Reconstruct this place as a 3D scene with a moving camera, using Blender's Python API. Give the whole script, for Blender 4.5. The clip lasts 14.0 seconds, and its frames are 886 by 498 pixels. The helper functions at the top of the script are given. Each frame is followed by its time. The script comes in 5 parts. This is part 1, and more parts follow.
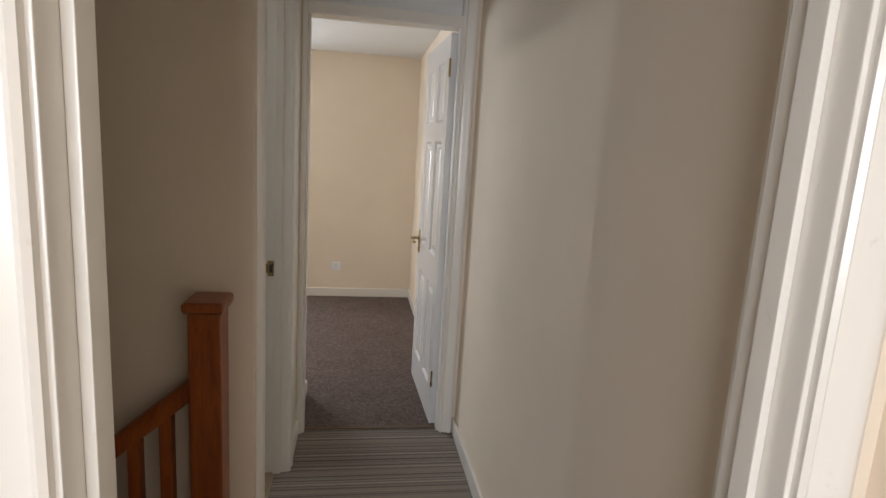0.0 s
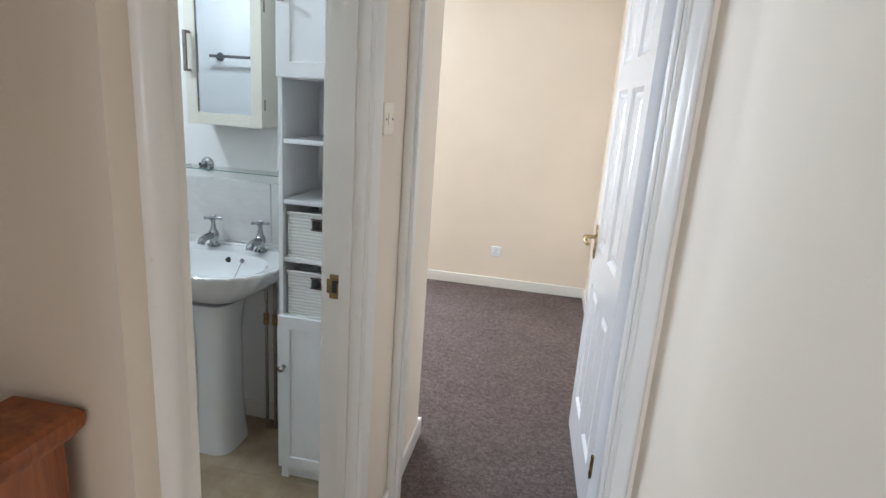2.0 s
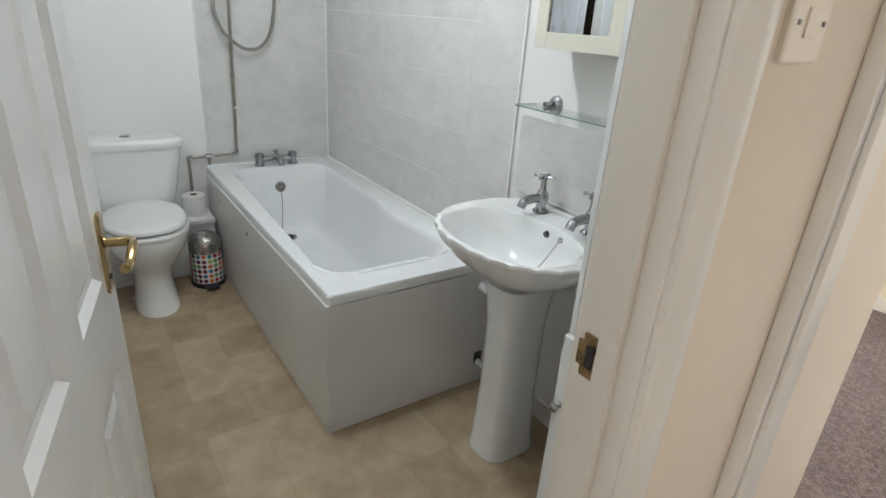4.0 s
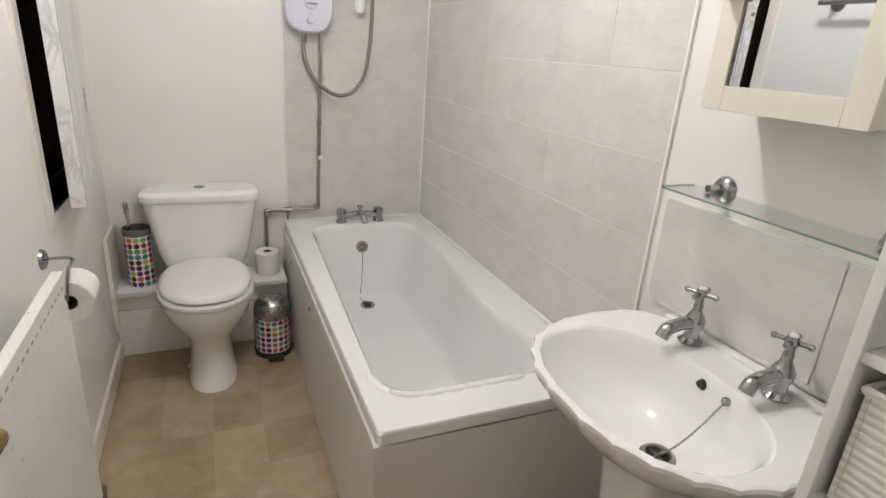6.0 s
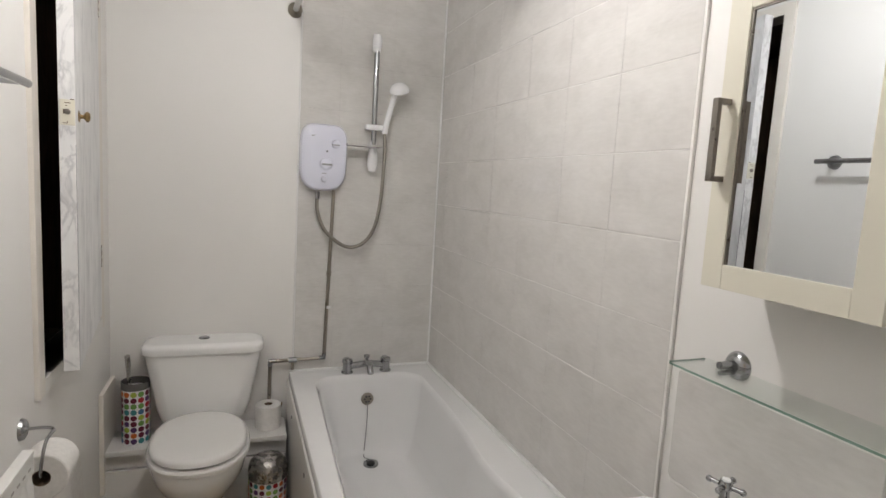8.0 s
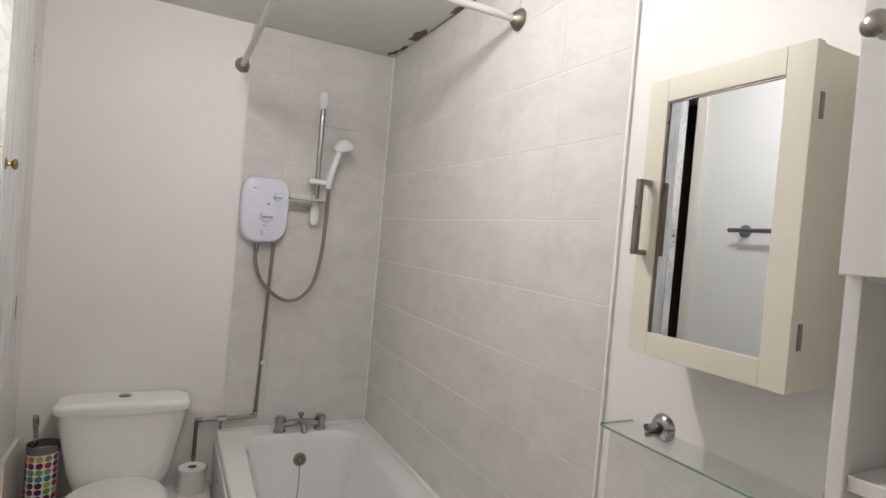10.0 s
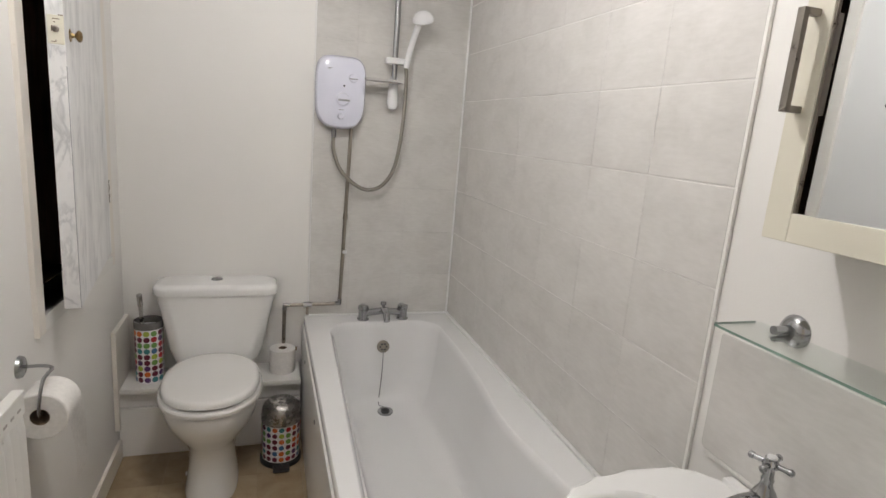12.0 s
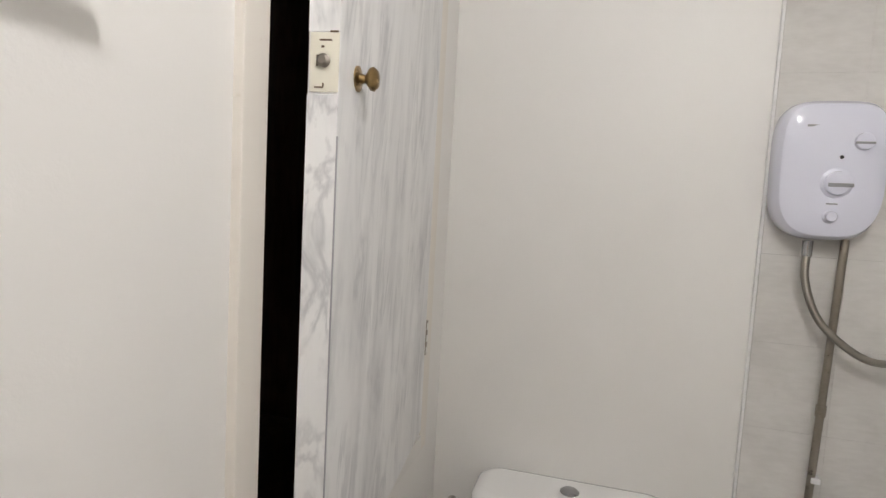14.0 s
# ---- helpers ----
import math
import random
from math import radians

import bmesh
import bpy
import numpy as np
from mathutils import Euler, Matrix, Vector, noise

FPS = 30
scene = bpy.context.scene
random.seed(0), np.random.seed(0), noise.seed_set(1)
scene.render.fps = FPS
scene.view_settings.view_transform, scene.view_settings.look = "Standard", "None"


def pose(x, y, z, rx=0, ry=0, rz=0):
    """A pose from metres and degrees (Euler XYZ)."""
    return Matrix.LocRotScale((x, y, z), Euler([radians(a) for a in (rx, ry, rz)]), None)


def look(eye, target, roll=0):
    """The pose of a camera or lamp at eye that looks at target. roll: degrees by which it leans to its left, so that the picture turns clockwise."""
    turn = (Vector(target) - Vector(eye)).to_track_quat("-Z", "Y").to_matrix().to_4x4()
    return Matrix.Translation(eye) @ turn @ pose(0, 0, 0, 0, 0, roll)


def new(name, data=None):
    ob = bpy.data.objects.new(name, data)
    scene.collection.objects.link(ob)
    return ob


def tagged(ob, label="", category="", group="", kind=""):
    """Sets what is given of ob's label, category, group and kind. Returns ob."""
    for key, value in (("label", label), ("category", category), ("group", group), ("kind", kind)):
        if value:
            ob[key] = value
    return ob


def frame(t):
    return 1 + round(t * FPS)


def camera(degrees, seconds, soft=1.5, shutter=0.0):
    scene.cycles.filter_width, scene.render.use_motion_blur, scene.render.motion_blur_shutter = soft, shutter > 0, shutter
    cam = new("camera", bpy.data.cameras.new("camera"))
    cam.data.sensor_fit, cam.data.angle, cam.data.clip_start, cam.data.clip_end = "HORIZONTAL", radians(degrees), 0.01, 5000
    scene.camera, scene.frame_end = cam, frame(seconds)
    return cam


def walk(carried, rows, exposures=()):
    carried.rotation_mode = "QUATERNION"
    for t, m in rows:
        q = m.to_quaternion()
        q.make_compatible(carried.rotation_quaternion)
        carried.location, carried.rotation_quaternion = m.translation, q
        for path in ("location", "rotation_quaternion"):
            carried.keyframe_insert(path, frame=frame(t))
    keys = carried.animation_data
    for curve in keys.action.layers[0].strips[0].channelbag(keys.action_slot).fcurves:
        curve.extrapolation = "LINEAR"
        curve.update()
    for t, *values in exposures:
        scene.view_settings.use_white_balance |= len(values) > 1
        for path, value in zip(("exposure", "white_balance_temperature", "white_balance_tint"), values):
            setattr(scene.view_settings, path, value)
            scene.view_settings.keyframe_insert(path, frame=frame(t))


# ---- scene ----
cam = camera(77.7, 14.0)
PATH = [
    (0, (0.355, 0.387, 1.498), (0.669, 2.332, 1.155), 3.5),
    (0.5, (0.436, 0.646, 1.484), (0.639, 2.595, 1.083), 3.2),
    (1, (0.437, 0.956, 1.478), (0.596, 2.901, 1.042), 3.5),
    (1.5, (0.472, 1.212, 1.463), (0.429, 3.156, 0.995), 3.8),
    (2, (0.531, 1.457, 1.455), (0.182, 3.361, 0.953), 4.1),
    (2.5, (0.539, 1.675, 1.42), (-0.067, 3.499, 0.868), 4.5),
    (3, (0.496, 1.889, 1.416), (-0.442, 3.54, 0.788), 4.1),
    (3.5, (0.452, 2.07, 1.401), (-0.859, 3.389, 0.666), 4.0),
    (3.6, (0.444, 2.1, 1.404), (-0.913, 3.353, 0.637), 3.9),
    (3.7, (0.439, 2.135, 1.394), (-0.968, 3.316, 0.602), 4.0),
    (5.8, (-0.002, 2.503, 1.386), (-1.696, 3.3, 0.682), 4.2),
    (6, (-0.037, 2.521, 1.397), (-1.761, 3.273, 0.717), 4.0),
    (6.5, (-0.086, 2.603, 1.403), (-1.874, 3.273, 0.807), 3.8),
    (7, (-0.098, 2.608, 1.43), (-1.921, 3.28, 0.955), 3.5),
    (7.5, (-0.09, 2.602, 1.46), (-1.939, 3.281, 1.116), 3.4),
    (8, (-0.08, 2.593, 1.48), (-1.94, 3.291, 1.252), 3.3),
    (8.5, (-0.067, 2.581, 1.493), (-1.924, 3.316, 1.384), 3.6),
    (9, (-0.057, 2.569, 1.513), (-1.888, 3.374, 1.503), 4.0),
    (9.2, (-0.056, 2.57, 1.518), (-1.872, 3.406, 1.543), 4.1),
    (11.3, (-0.081, 2.621, 1.47), (-1.835, 3.553, 1.232), 4.9),
    (11.5, (-0.102, 2.635, 1.461), (-1.879, 3.501, 1.156), 4.7),
    (12, (-0.196, 2.653, 1.447), (-2.053, 3.269, 1.032), 4.6),
    (12.5, (-0.434, 2.602, 1.443), (-2.356, 2.939, 1.005), 3.7),
    (13, (-0.687, 2.552, 1.428), (-2.645, 2.595, 1.02), 3.0),
    (13.2, (-0.826, 2.52, 1.421), (-2.791, 2.467, 1.054), 3.5),
    (13.5, (-1.014, 2.537, 1.451), (-2.974, 2.259, 1.163), 3.1),
    (14, (-1.279, 2.473, 1.464), (-3.200, 1.943, 1.295), 3.1),
]
walk(cam, [(t, look(eye, target, roll)) for t, eye, target, roll in PATH],
     [(0.0, -0.80, 6500, 13), (0.5, 0.20, 6500, 13), (1.0, 0.18, 5900, 12), (1.5, 0.15, 5800, 12), (2.0, 0.17, 5600, 10), (2.5, 0.18, 5700, 10), (3.0, 0.14, 6050, 11), (3.5, 0.22, 6050, 10), (6.0, 0.32, 7000, 20), (6.5, 0.17, 7000, 20), (7.0, 0.1, 7000, 20),
      (8.0, -0.13, 7000, 20), (9.0, -0.3, 7000, 20), (11.5, 0.0, 7000, 20), (12.5, 0.02, 7000, 20), (13.0, 0.08, 7000, 20), (13.5, 0.03, 7000, 20), (14.0, 0.0, 7000, 20)])

# ---- light ----
world = bpy.data.worlds.new("world")
scene.world = world
world.use_nodes = True
wn = world.node_tree
sky = wn.nodes.new("ShaderNodeTexSky")
sky.sky_type, sky.sun_disc = "NISHITA", False
sky.sun_elevation, sky.sun_rotation = radians(35), radians(200)
wn.nodes["Background"].inputs["Strength"].default_value = 0.1
wn.links.new(sky.outputs[0], wn.nodes["Background"].inputs["Color"])


def lamp(name, kind, m, energy, colour, size=0.1, size_y=None):
    data = bpy.data.lights.new(name, kind)
    data.energy, data.color = energy, colour
    if kind == "AREA":
        data.shape = "RECTANGLE" if size_y else "DISK"
        data.size = size
        if size_y:
            data.size_y = size_y
    elif kind == "SUN":
        data.angle = radians(10)
    else:
        data.shadow_soft_size = size
    ob = new(name, data)
    ob.matrix_world = m
    return ob


SUN_DIR = Vector((-0.75, 0.35, 0.6))
lamp("sun", "SUN", look((-8, 8, 8), (-8 - SUN_DIR.x, 8 - SUN_DIR.y, 8 - SUN_DIR.z)), 1.0, (1, 0.95, 0.88))
# daylight in the window openings of the two rooms off the landing
lamp("bedroom_window_light", "AREA", look((-1.5, 5.85, 1.5), (-0.9, 3.6, 1.2)), 100, (0.84, 0.93, 1.0), 1.38, 1.15)
lamp("front_window_light", "AREA", look((-0.335, -2.02, 1.5), (0.1, 0, 1.2)), 122, (0.88, 0.94, 1.0), 1.58, 1.12)
# the lamp under the bathroom ceiling
lamp("bathroom_lamp", "POINT", pose(-1.25, 2.77, 2.305), 27, (0.93, 1.0, 1.0), 0.045)

# ---- materials ----


def material(name):
    m = bpy.data.materials.new(name)
    m.use_nodes = True
    nt = m.node_tree
    return m, nt, nt.nodes["Principled BSDF"]


def link(nt, a, b):
    nt.links.new(a, b)


def coords(nt, scale=(1, 1, 1), kind="Object"):
    tc = nt.nodes.new("ShaderNodeTexCoord")
    mp = nt.nodes.new("ShaderNodeMapping")
    mp.inputs["Scale"].default_value = scale
    link(nt, tc.outputs[kind], mp.inputs["Vector"])
    return mp.outputs[0]


def world_coords(nt, scale=(1, 1, 1)):
    g = nt.nodes.new("ShaderNodeNewGeometry")
    mp = nt.nodes.new("ShaderNodeMapping")
    mp.inputs["Scale"].default_value = scale
    link(nt, g.outputs["Position"], mp.inputs["Vector"])
    return mp.outputs[0]


def noise_tex(nt, vec, scale, detail=4, rough=0.55, distortion=0.0):
    n = nt.nodes.new("ShaderNodeTexNoise")
    n.inputs["Scale"].default_value, n.inputs["Detail"].default_value = scale, detail
    n.inputs["Roughness"].default_value, n.inputs["Distortion"].default_value = rough, distortion
    link(nt, vec, n.inputs["Vector"])
    return n.outputs["Fac"]


def ramp(nt, fac, stops):
    r = nt.nodes.new("ShaderNodeValToRGB")
    e = r.color_ramp.elements
    e[0].position, e[0].color = stops[0][0], (*stops[0][1], 1)
    e[1].position, e[1].color = stops[-1][0], (*stops[-1][1], 1)
    for p, c in stops[1:-1]:
        x = e.new(p)
        x.color = (*c, 1)
    link(nt, fac, r.inputs["Fac"])
    return r.outputs["Color"]


def mixc(nt, fac, a, b, mode="MIX"):
    m = nt.nodes.new("ShaderNodeMix")
    m.data_type, m.blend_type = "RGBA", mode
    for sock, v in ((m.inputs["Factor"], fac), (m.inputs["A"], a), (m.inputs["B"], b)):
        if isinstance(v, (int, float)):
            sock.default_value = v
        elif isinstance(v, tuple):
            sock.default_value = (*v, 1)
        else:
            link(nt, v, sock)
    return m.outputs["Result"]


def bump(nt, bsdf, height, strength, dist):
    b = nt.nodes.new("ShaderNodeBump")
    b.inputs["Strength"].default_value, b.inputs["Distance"].default_value = strength, dist
    link(nt, height, b.inputs["Height"])
    link(nt, b.outputs[0], bsdf.inputs["Normal"])


def shade(colour, k):
    return tuple(c * k for c in colour)


def paint(name, colour, rough=0.6, vary=0.06, grain=180, bump_s=0.15, patch=1.3):
    """Painted plaster or board: faint roller grain and broad uneven patches."""
    m, nt, b = material(name)
    v = world_coords(nt)
    big = noise_tex(nt, v, patch, 3)
    c = ramp(nt, big, [(0.3, shade(colour, 1 - vary)), (0.7, shade(colour, 1 + vary * 0.4))])
    link(nt, c, b.inputs["Base Color"])
    b.inputs["Roughness"].default_value = rough
    fine = noise_tex(nt, v, grain, 3, 0.6)
    bump(nt, b, fine, bump_s, 0.002)
    return m


def gloss(name, colour, rough=0.2, vary=0.03, coat=0.0, dirt=None):
    m, nt, b = material(name)
    v = world_coords(nt)
    big = noise_tex(nt, v, 3.0, 5)
    c = ramp(nt, big, [(0.3, shade(colour, 1 - vary)), (0.7, colour)])
    if dirt:
        spots = noise_tex(nt, v, 38, 6, 0.65)
        mask = ramp(nt, spots, [(0.64, (0, 0, 0)), (0.74, (0.5, 0.5, 0.5))])
        c = mixc(nt, mask, c, dirt)
    link(nt, c, b.inputs["Base Color"])
    b.inputs["Roughness"].default_value = rough
    b.inputs["Coat Weight"].default_value = coat
    fine = noise_tex(nt, v, 60, 2)
    bump(nt, b, fine, 0.05, 0.001)
    return m


def metal(name, colour, rough=0.15, vary=0.0):
    m, nt, b = material(name)
    b.inputs["Metallic"].default_value = 1.0
    v = world_coords(nt)
    n = noise_tex(nt, v, 45, 4)
    link(nt, ramp(nt, n, [(0.35, shade(colour, 1 - vary)), (0.65, colour)]), b.inputs["Base Color"])
    r = ramp(nt, n, [(0.3, (rough * 0.7,) * 3), (0.7, (rough * 1.4,) * 3)])
    link(nt, r, b.inputs["Roughness"])
    return m


def hose_mat(name):
    m, nt, b = material(name)
    b.inputs["Metallic"].default_value, b.inputs["Roughness"].default_value = 0.9, 0.34
    b.inputs["Base Color"].default_value = (0.27, 0.25, 0.22, 1)
    w = nt.nodes.new("ShaderNodeTexWave")
    w.bands_direction = "Z"
    w.inputs["Scale"].default_value = 90
    link(nt, world_coords(nt), w.inputs["Vector"])
    bump(nt, b, w.outputs["Fac"], 0.35, 0.002)
    return m


def wood(name, dark, light, scale=(5, 5, 0.6), rough=0.35):
    m, nt, b = material(name)
    v = coords(nt, scale)
    g = noise_tex(nt, v, 9, 6, 0.6, 1.2)
    link(nt, ramp(nt, g, [(0.3, dark), (0.7, light)]), b.inputs["Base Color"])
    b.inputs["Roughness"].default_value = rough
    b.inputs["Coat Weight"].default_value = 0.2
    bump(nt, b, g, 0.1, 0.001)
    return m


def tile_mat(name):
    """Pale stone-effect ceramic with soft streaks; each tile a little different."""
    m, nt, b = material(name)
    n1 = noise_tex(nt, world_coords(nt, (1, 1, 1.6)), 6.5, 6, 0.62, 0.4)
    n2 = noise_tex(nt, world_coords(nt, (26, 26, 110)), 1.0, 3)
    c = ramp(nt, n1, [(0.30, (0.585, 0.570, 0.545)), (0.5, (0.645, 0.629, 0.604)), (0.72, (0.69, 0.674, 0.649))])
    c = mixc(nt, 0.12, c, ramp(nt, n2, [(0.35, (0.44, 0.43, 0.41)), (0.65, (0.73, 0.72, 0.70))]))
    info = nt.nodes.new("ShaderNodeObjectInfo")
    c = mixc(nt, 0.06, c, ramp(nt, info.outputs["Random"], [(0.0, (0.45, 0.44, 0.42)), (1.0, (0.74, 0.73, 0.71))]))
    link(nt, c, b.inputs["Base Color"])
    link(nt, ramp(nt, n2, [(0.3, (0.09,) * 3), (0.7, (0.16,) * 3)]), b.inputs["Roughness"])
    bump(nt, b, noise_tex(nt, world_coords(nt), 14, 3), 0.04, 0.004)
    return m


def vinyl_mat(name):
    """Mottled sandstone print; each printed square has its own tone."""
    m, nt, b = material(name)
    v = world_coords(nt)
    n1 = noise_tex(nt, v, 9, 7, 0.62, 0.5)
    c = ramp(nt, n1, [(0.28, (0.25, 0.178, 0.105)), (0.52, (0.37, 0.285, 0.185)), (0.75, (0.47, 0.385, 0.27))])
    info = nt.nodes.new("ShaderNodeObjectInfo")
    c = mixc(nt, 0.38, c, ramp(nt, info.outputs["Random"], [(0.0, (0.235, 0.155, 0.082)), (0.5, (0.34, 0.25, 0.145)), (1.0, (0.46, 0.365, 0.24))]))
    link(nt, c, b.inputs["Base Color"])
    b.inputs["Roughness"].default_value = 0.42
    bump(nt, b, noise_tex(nt, v, 120, 3), 0.15, 0.001)
    return m


def carpet_mat(name):
    """Dark brown twist pile with lighter flecks and trodden patches."""
    m, nt, b = material(name)
    v = world_coords(nt)
    n1 = noise_tex(nt, v, 95, 4, 0.75)
    n2 = noise_tex(nt, v, 6, 6, 0.7)
    n3 = noise_tex(nt, v, 34, 3, 0.7)
    c = ramp(nt, n1, [(0.34, (0.066, 0.048, 0.043)), (0.52, (0.145, 0.110, 0.098)), (0.70, (0.30, 0.235, 0.21))])
    c = mixc(nt, 0.4, c, ramp(nt, n3, [(0.38, (0.075, 0.055, 0.048)), (0.62, (0.22, 0.165, 0.146))]))
    c = mixc(nt, 0.2, c, ramp(nt, n2, [(0.40, (0.070, 0.050, 0.043)), (0.60, (0.17, 0.124, 0.107))]))
    link(nt, c, b.inputs["Base Color"])
    b.inputs["Roughness"].default_value = 0.95
    b.inputs["Specular IOR Level"].default_value = 0.1
    bump(nt, b, n1, 0.9, 0.006)
    return m


def striped_carpet_mat(name, axis):
    """Ribbed carpet in bands of dark brown, taupe and oatmeal."""
    m, nt, b = material(name)
    v = world_coords(nt)
    sep = nt.nodes.new("ShaderNodeSeparateXYZ")
    link(nt, v, sep.inputs[0])
    wob = noise_tex(nt, v, 40, 2)
    mul = nt.nodes.new("ShaderNodeMath")
    mul.operation = "MULTIPLY_ADD"
    mul.inputs[1].default_value = 0.006
    link(nt, wob, mul.inputs[0])
    link(nt, sep.outputs[axis], mul.inputs[2])
    comb = nt.nodes.new("ShaderNodeCombineXYZ")
    link(nt, mul.outputs[0], comb.inputs[0])
    n = noise_tex(nt, comb.outputs[0], 62, 1, 0.3)
    c = ramp(nt, n, [(0.36, (0.06, 0.044, 0.038)), (0.45, (0.16, 0.13, 0.108)), (0.52, (0.34, 0.285, 0.235)), (0.60, (0.19, 0.15, 0.125)), (0.68, (0.47, 0.40, 0.33))])
    f = noise_tex(nt, v, 260, 3)
    c = mixc(nt, 0.3, c, ramp(nt, f, [(0.3, (0.05, 0.04, 0.03)), (0.7, (0.3, 0.26, 0.22))]))
    link(nt, c, b.inputs["Base Color"])
    b.inputs["Roughness"].default_value = 0.95
    bump(nt, b, f, 0.8, 0.004)
    return m


def marble_mat(name, slant=7.0, stretch=(10.0, 6.0, 1.9), patchy=0.42, amount=0.8, veins=0.55):
    """White marble-print sticky film: soft grey smears and broken veins along one direction."""
    m, nt, b = material(name)

    def turned(scale, a):
        tc = nt.nodes.new("ShaderNodeTexCoord")
        r = nt.nodes.new("ShaderNodeMapping")
        r.inputs["Rotation"].default_value = (0, radians(a), 0)
        k = nt.nodes.new("ShaderNodeMapping")
        k.inputs["Scale"].default_value = scale
        link(nt, tc.outputs["Object"], r.inputs["Vector"])
        link(nt, r.outputs[0], k.inputs["Vector"])
        return k.outputs[0]

    white, grey = (0.80, 0.80, 0.80), (0.40, 0.405, 0.42)
    smear = noise_tex(nt, turned(stretch, slant), 2.0, 7, 0.62, 0.9)
    fine = noise_tex(nt, turned(tuple(c * 2.1 for c in stretch), slant + 5), 2.0, 5, 0.55, 0.7)
    mask = noise_tex(nt, turned((4, 3, 2.4), -slant), 2.2, 4, 0.6, 0.5)
    one, none = (1, 1, 1), (0, 0, 0)
    f1 = ramp(nt, smear, [(0.36, (amount,) * 3), (0.47, (amount * 0.45,) * 3), (0.58, none)])
    f2 = ramp(nt, fine, [(0.44, none), (0.495, (veins,) * 3), (0.56, none)])
    mk = ramp(nt, mask, [(patchy, none), (patchy + 0.18, one)])
    c = mixc(nt, mixc(nt, 1.0, f1, ramp(nt, mask, [(0.30, (0.35,) * 3), (0.62, one)]), "MULTIPLY"), white, grey)
    c = mixc(nt, mixc(nt, 1.0, f2, mk, "MULTIPLY"), c, (0.36, 0.365, 0.385))
    link(nt, c, b.inputs["Base Color"])
    b.inputs["Roughness"].default_value = 0.32
    bump(nt, b, noise_tex(nt, turned((9, 9, 2), 0), 3.0, 3), 0.06, 0.003)
    return m


def wicker_mat(name):
    m, nt, b = material(name)
    v = coords(nt, (1, 1, 1))
    w = nt.nodes.new("ShaderNodeTexWave")
    w.bands_direction = "Z"
    w.inputs["Scale"].default_value, w.inputs["Distortion"].default_value = 26, 1.5
    link(nt, v, w.inputs["Vector"])
    c = ramp(nt, w.outputs["Fac"], [(0.1, (0.66, 0.645, 0.59)), (0.6, (0.80, 0.79, 0.75))])
    link(nt, c, b.inputs["Base Color"])
    b.inputs["Roughness"].default_value = 0.7
    bump(nt, b, w.outputs["Fac"], 0.4, 0.003)
    return m


def glass_mat(name, tint, rough=0.0):
    """Thin clear sheet: light passes with a faint tint, the surface shines by its angle."""
    m, nt, b = material(name)
    clear = nt.nodes.new("ShaderNodeBsdfTransparent")
    clear.inputs["Color"].default_value = (*tint, 1)
    shine = nt.nodes.new("ShaderNodeBsdfGlossy")
    shine.inputs["Roughness"].default_value = rough
    lw = nt.nodes.new("ShaderNodeLayerWeight")
    lw.inputs["Blend"].default_value = 0.5
    pw = nt.nodes.new("ShaderNodeMath")
    pw.operation = "POWER"
    pw.inputs[1].default_value = 5.0
    link(nt, lw.outputs["Facing"], pw.inputs[0])
    fr = nt.nodes.new("ShaderNodeMath")
    fr.operation = "MULTIPLY_ADD"
    fr.inputs[1].default_value, fr.inputs[2].default_value = 0.9, 0.04
    link(nt, pw.outputs[0], fr.inputs[0])
    mx = nt.nodes.new("ShaderNodeMixShader")
    link(nt, fr.outputs[0], mx.inputs[0])
    link(nt, clear.outputs[0], mx.inputs[1])
    link(nt, shine.outputs[0], mx.inputs[2])
    link(nt, mx.outputs[0], nt.nodes["Material Output"].inputs["Surface"])
    return m


def mirror_mat(name):
    m, nt, b = material(name)
    b.inputs["Metallic"].default_value = 1.0
    b.inputs["Base Color"].default_value = (0.71, 0.745, 0.77, 1)
    b.inputs["Roughness"].default_value = 0.012
    return m


def plain(name, colour, rough=0.5):
    m, nt, b = material(name)
    n = noise_tex(nt, world_coords(nt), 90, 3)
    link(nt, ramp(nt, n, [(0.3, shade(colour, 0.9)), (0.7, colour)]), b.inputs["Base Color"])
    b.inputs["Roughness"].default_value = rough
    return m


CREAM = paint("cream_wall_paint", (0.81, 0.695, 0.56), 0.8, 0.06)
WHITE_WALL = paint("white_bathroom_paint", (0.80, 0.787, 0.762), 0.5, 0.04)
CEIL = paint("white_ceiling_paint", (0.80, 0.795, 0.78), 0.7, 0.04)
BATH_CEIL = paint("bathroom_ceiling_paint", (0.74, 0.73, 0.71), 0.65, 0.08, patch=3.0)
TRIM = gloss("white_gloss_trim", (0.81, 0.765, 0.70), 0.28, 0.05, 0.2, (0.62, 0.55, 0.45))
DOOR_WHITE = gloss("white_door_paint", (0.82, 0.81, 0.80), 0.22, 0.04, 0.2)
FLAKED = gloss("worn_white_paint", (0.77, 0.76, 0.73), 0.4, 0.08, 0.0, (0.16, 0.12, 0.09))
CERAMIC = gloss("white_ceramic", (0.84, 0.84, 0.83), 0.08, 0.015, 0.5)
ACRYLIC = gloss("white_bath_acrylic", (0.80, 0.80, 0.80), 0.12, 0.02, 0.4)
PANEL = gloss("bath_panel_plastic", (0.70, 0.68, 0.66), 0.35, 0.05)
PLASTIC = gloss("white_plastic", (0.82, 0.82, 0.83), 0.2, 0.02)
LILAC = gloss("bluish_white_plastic", (0.71, 0.725, 0.835), 0.16, 0.02, 0.3)
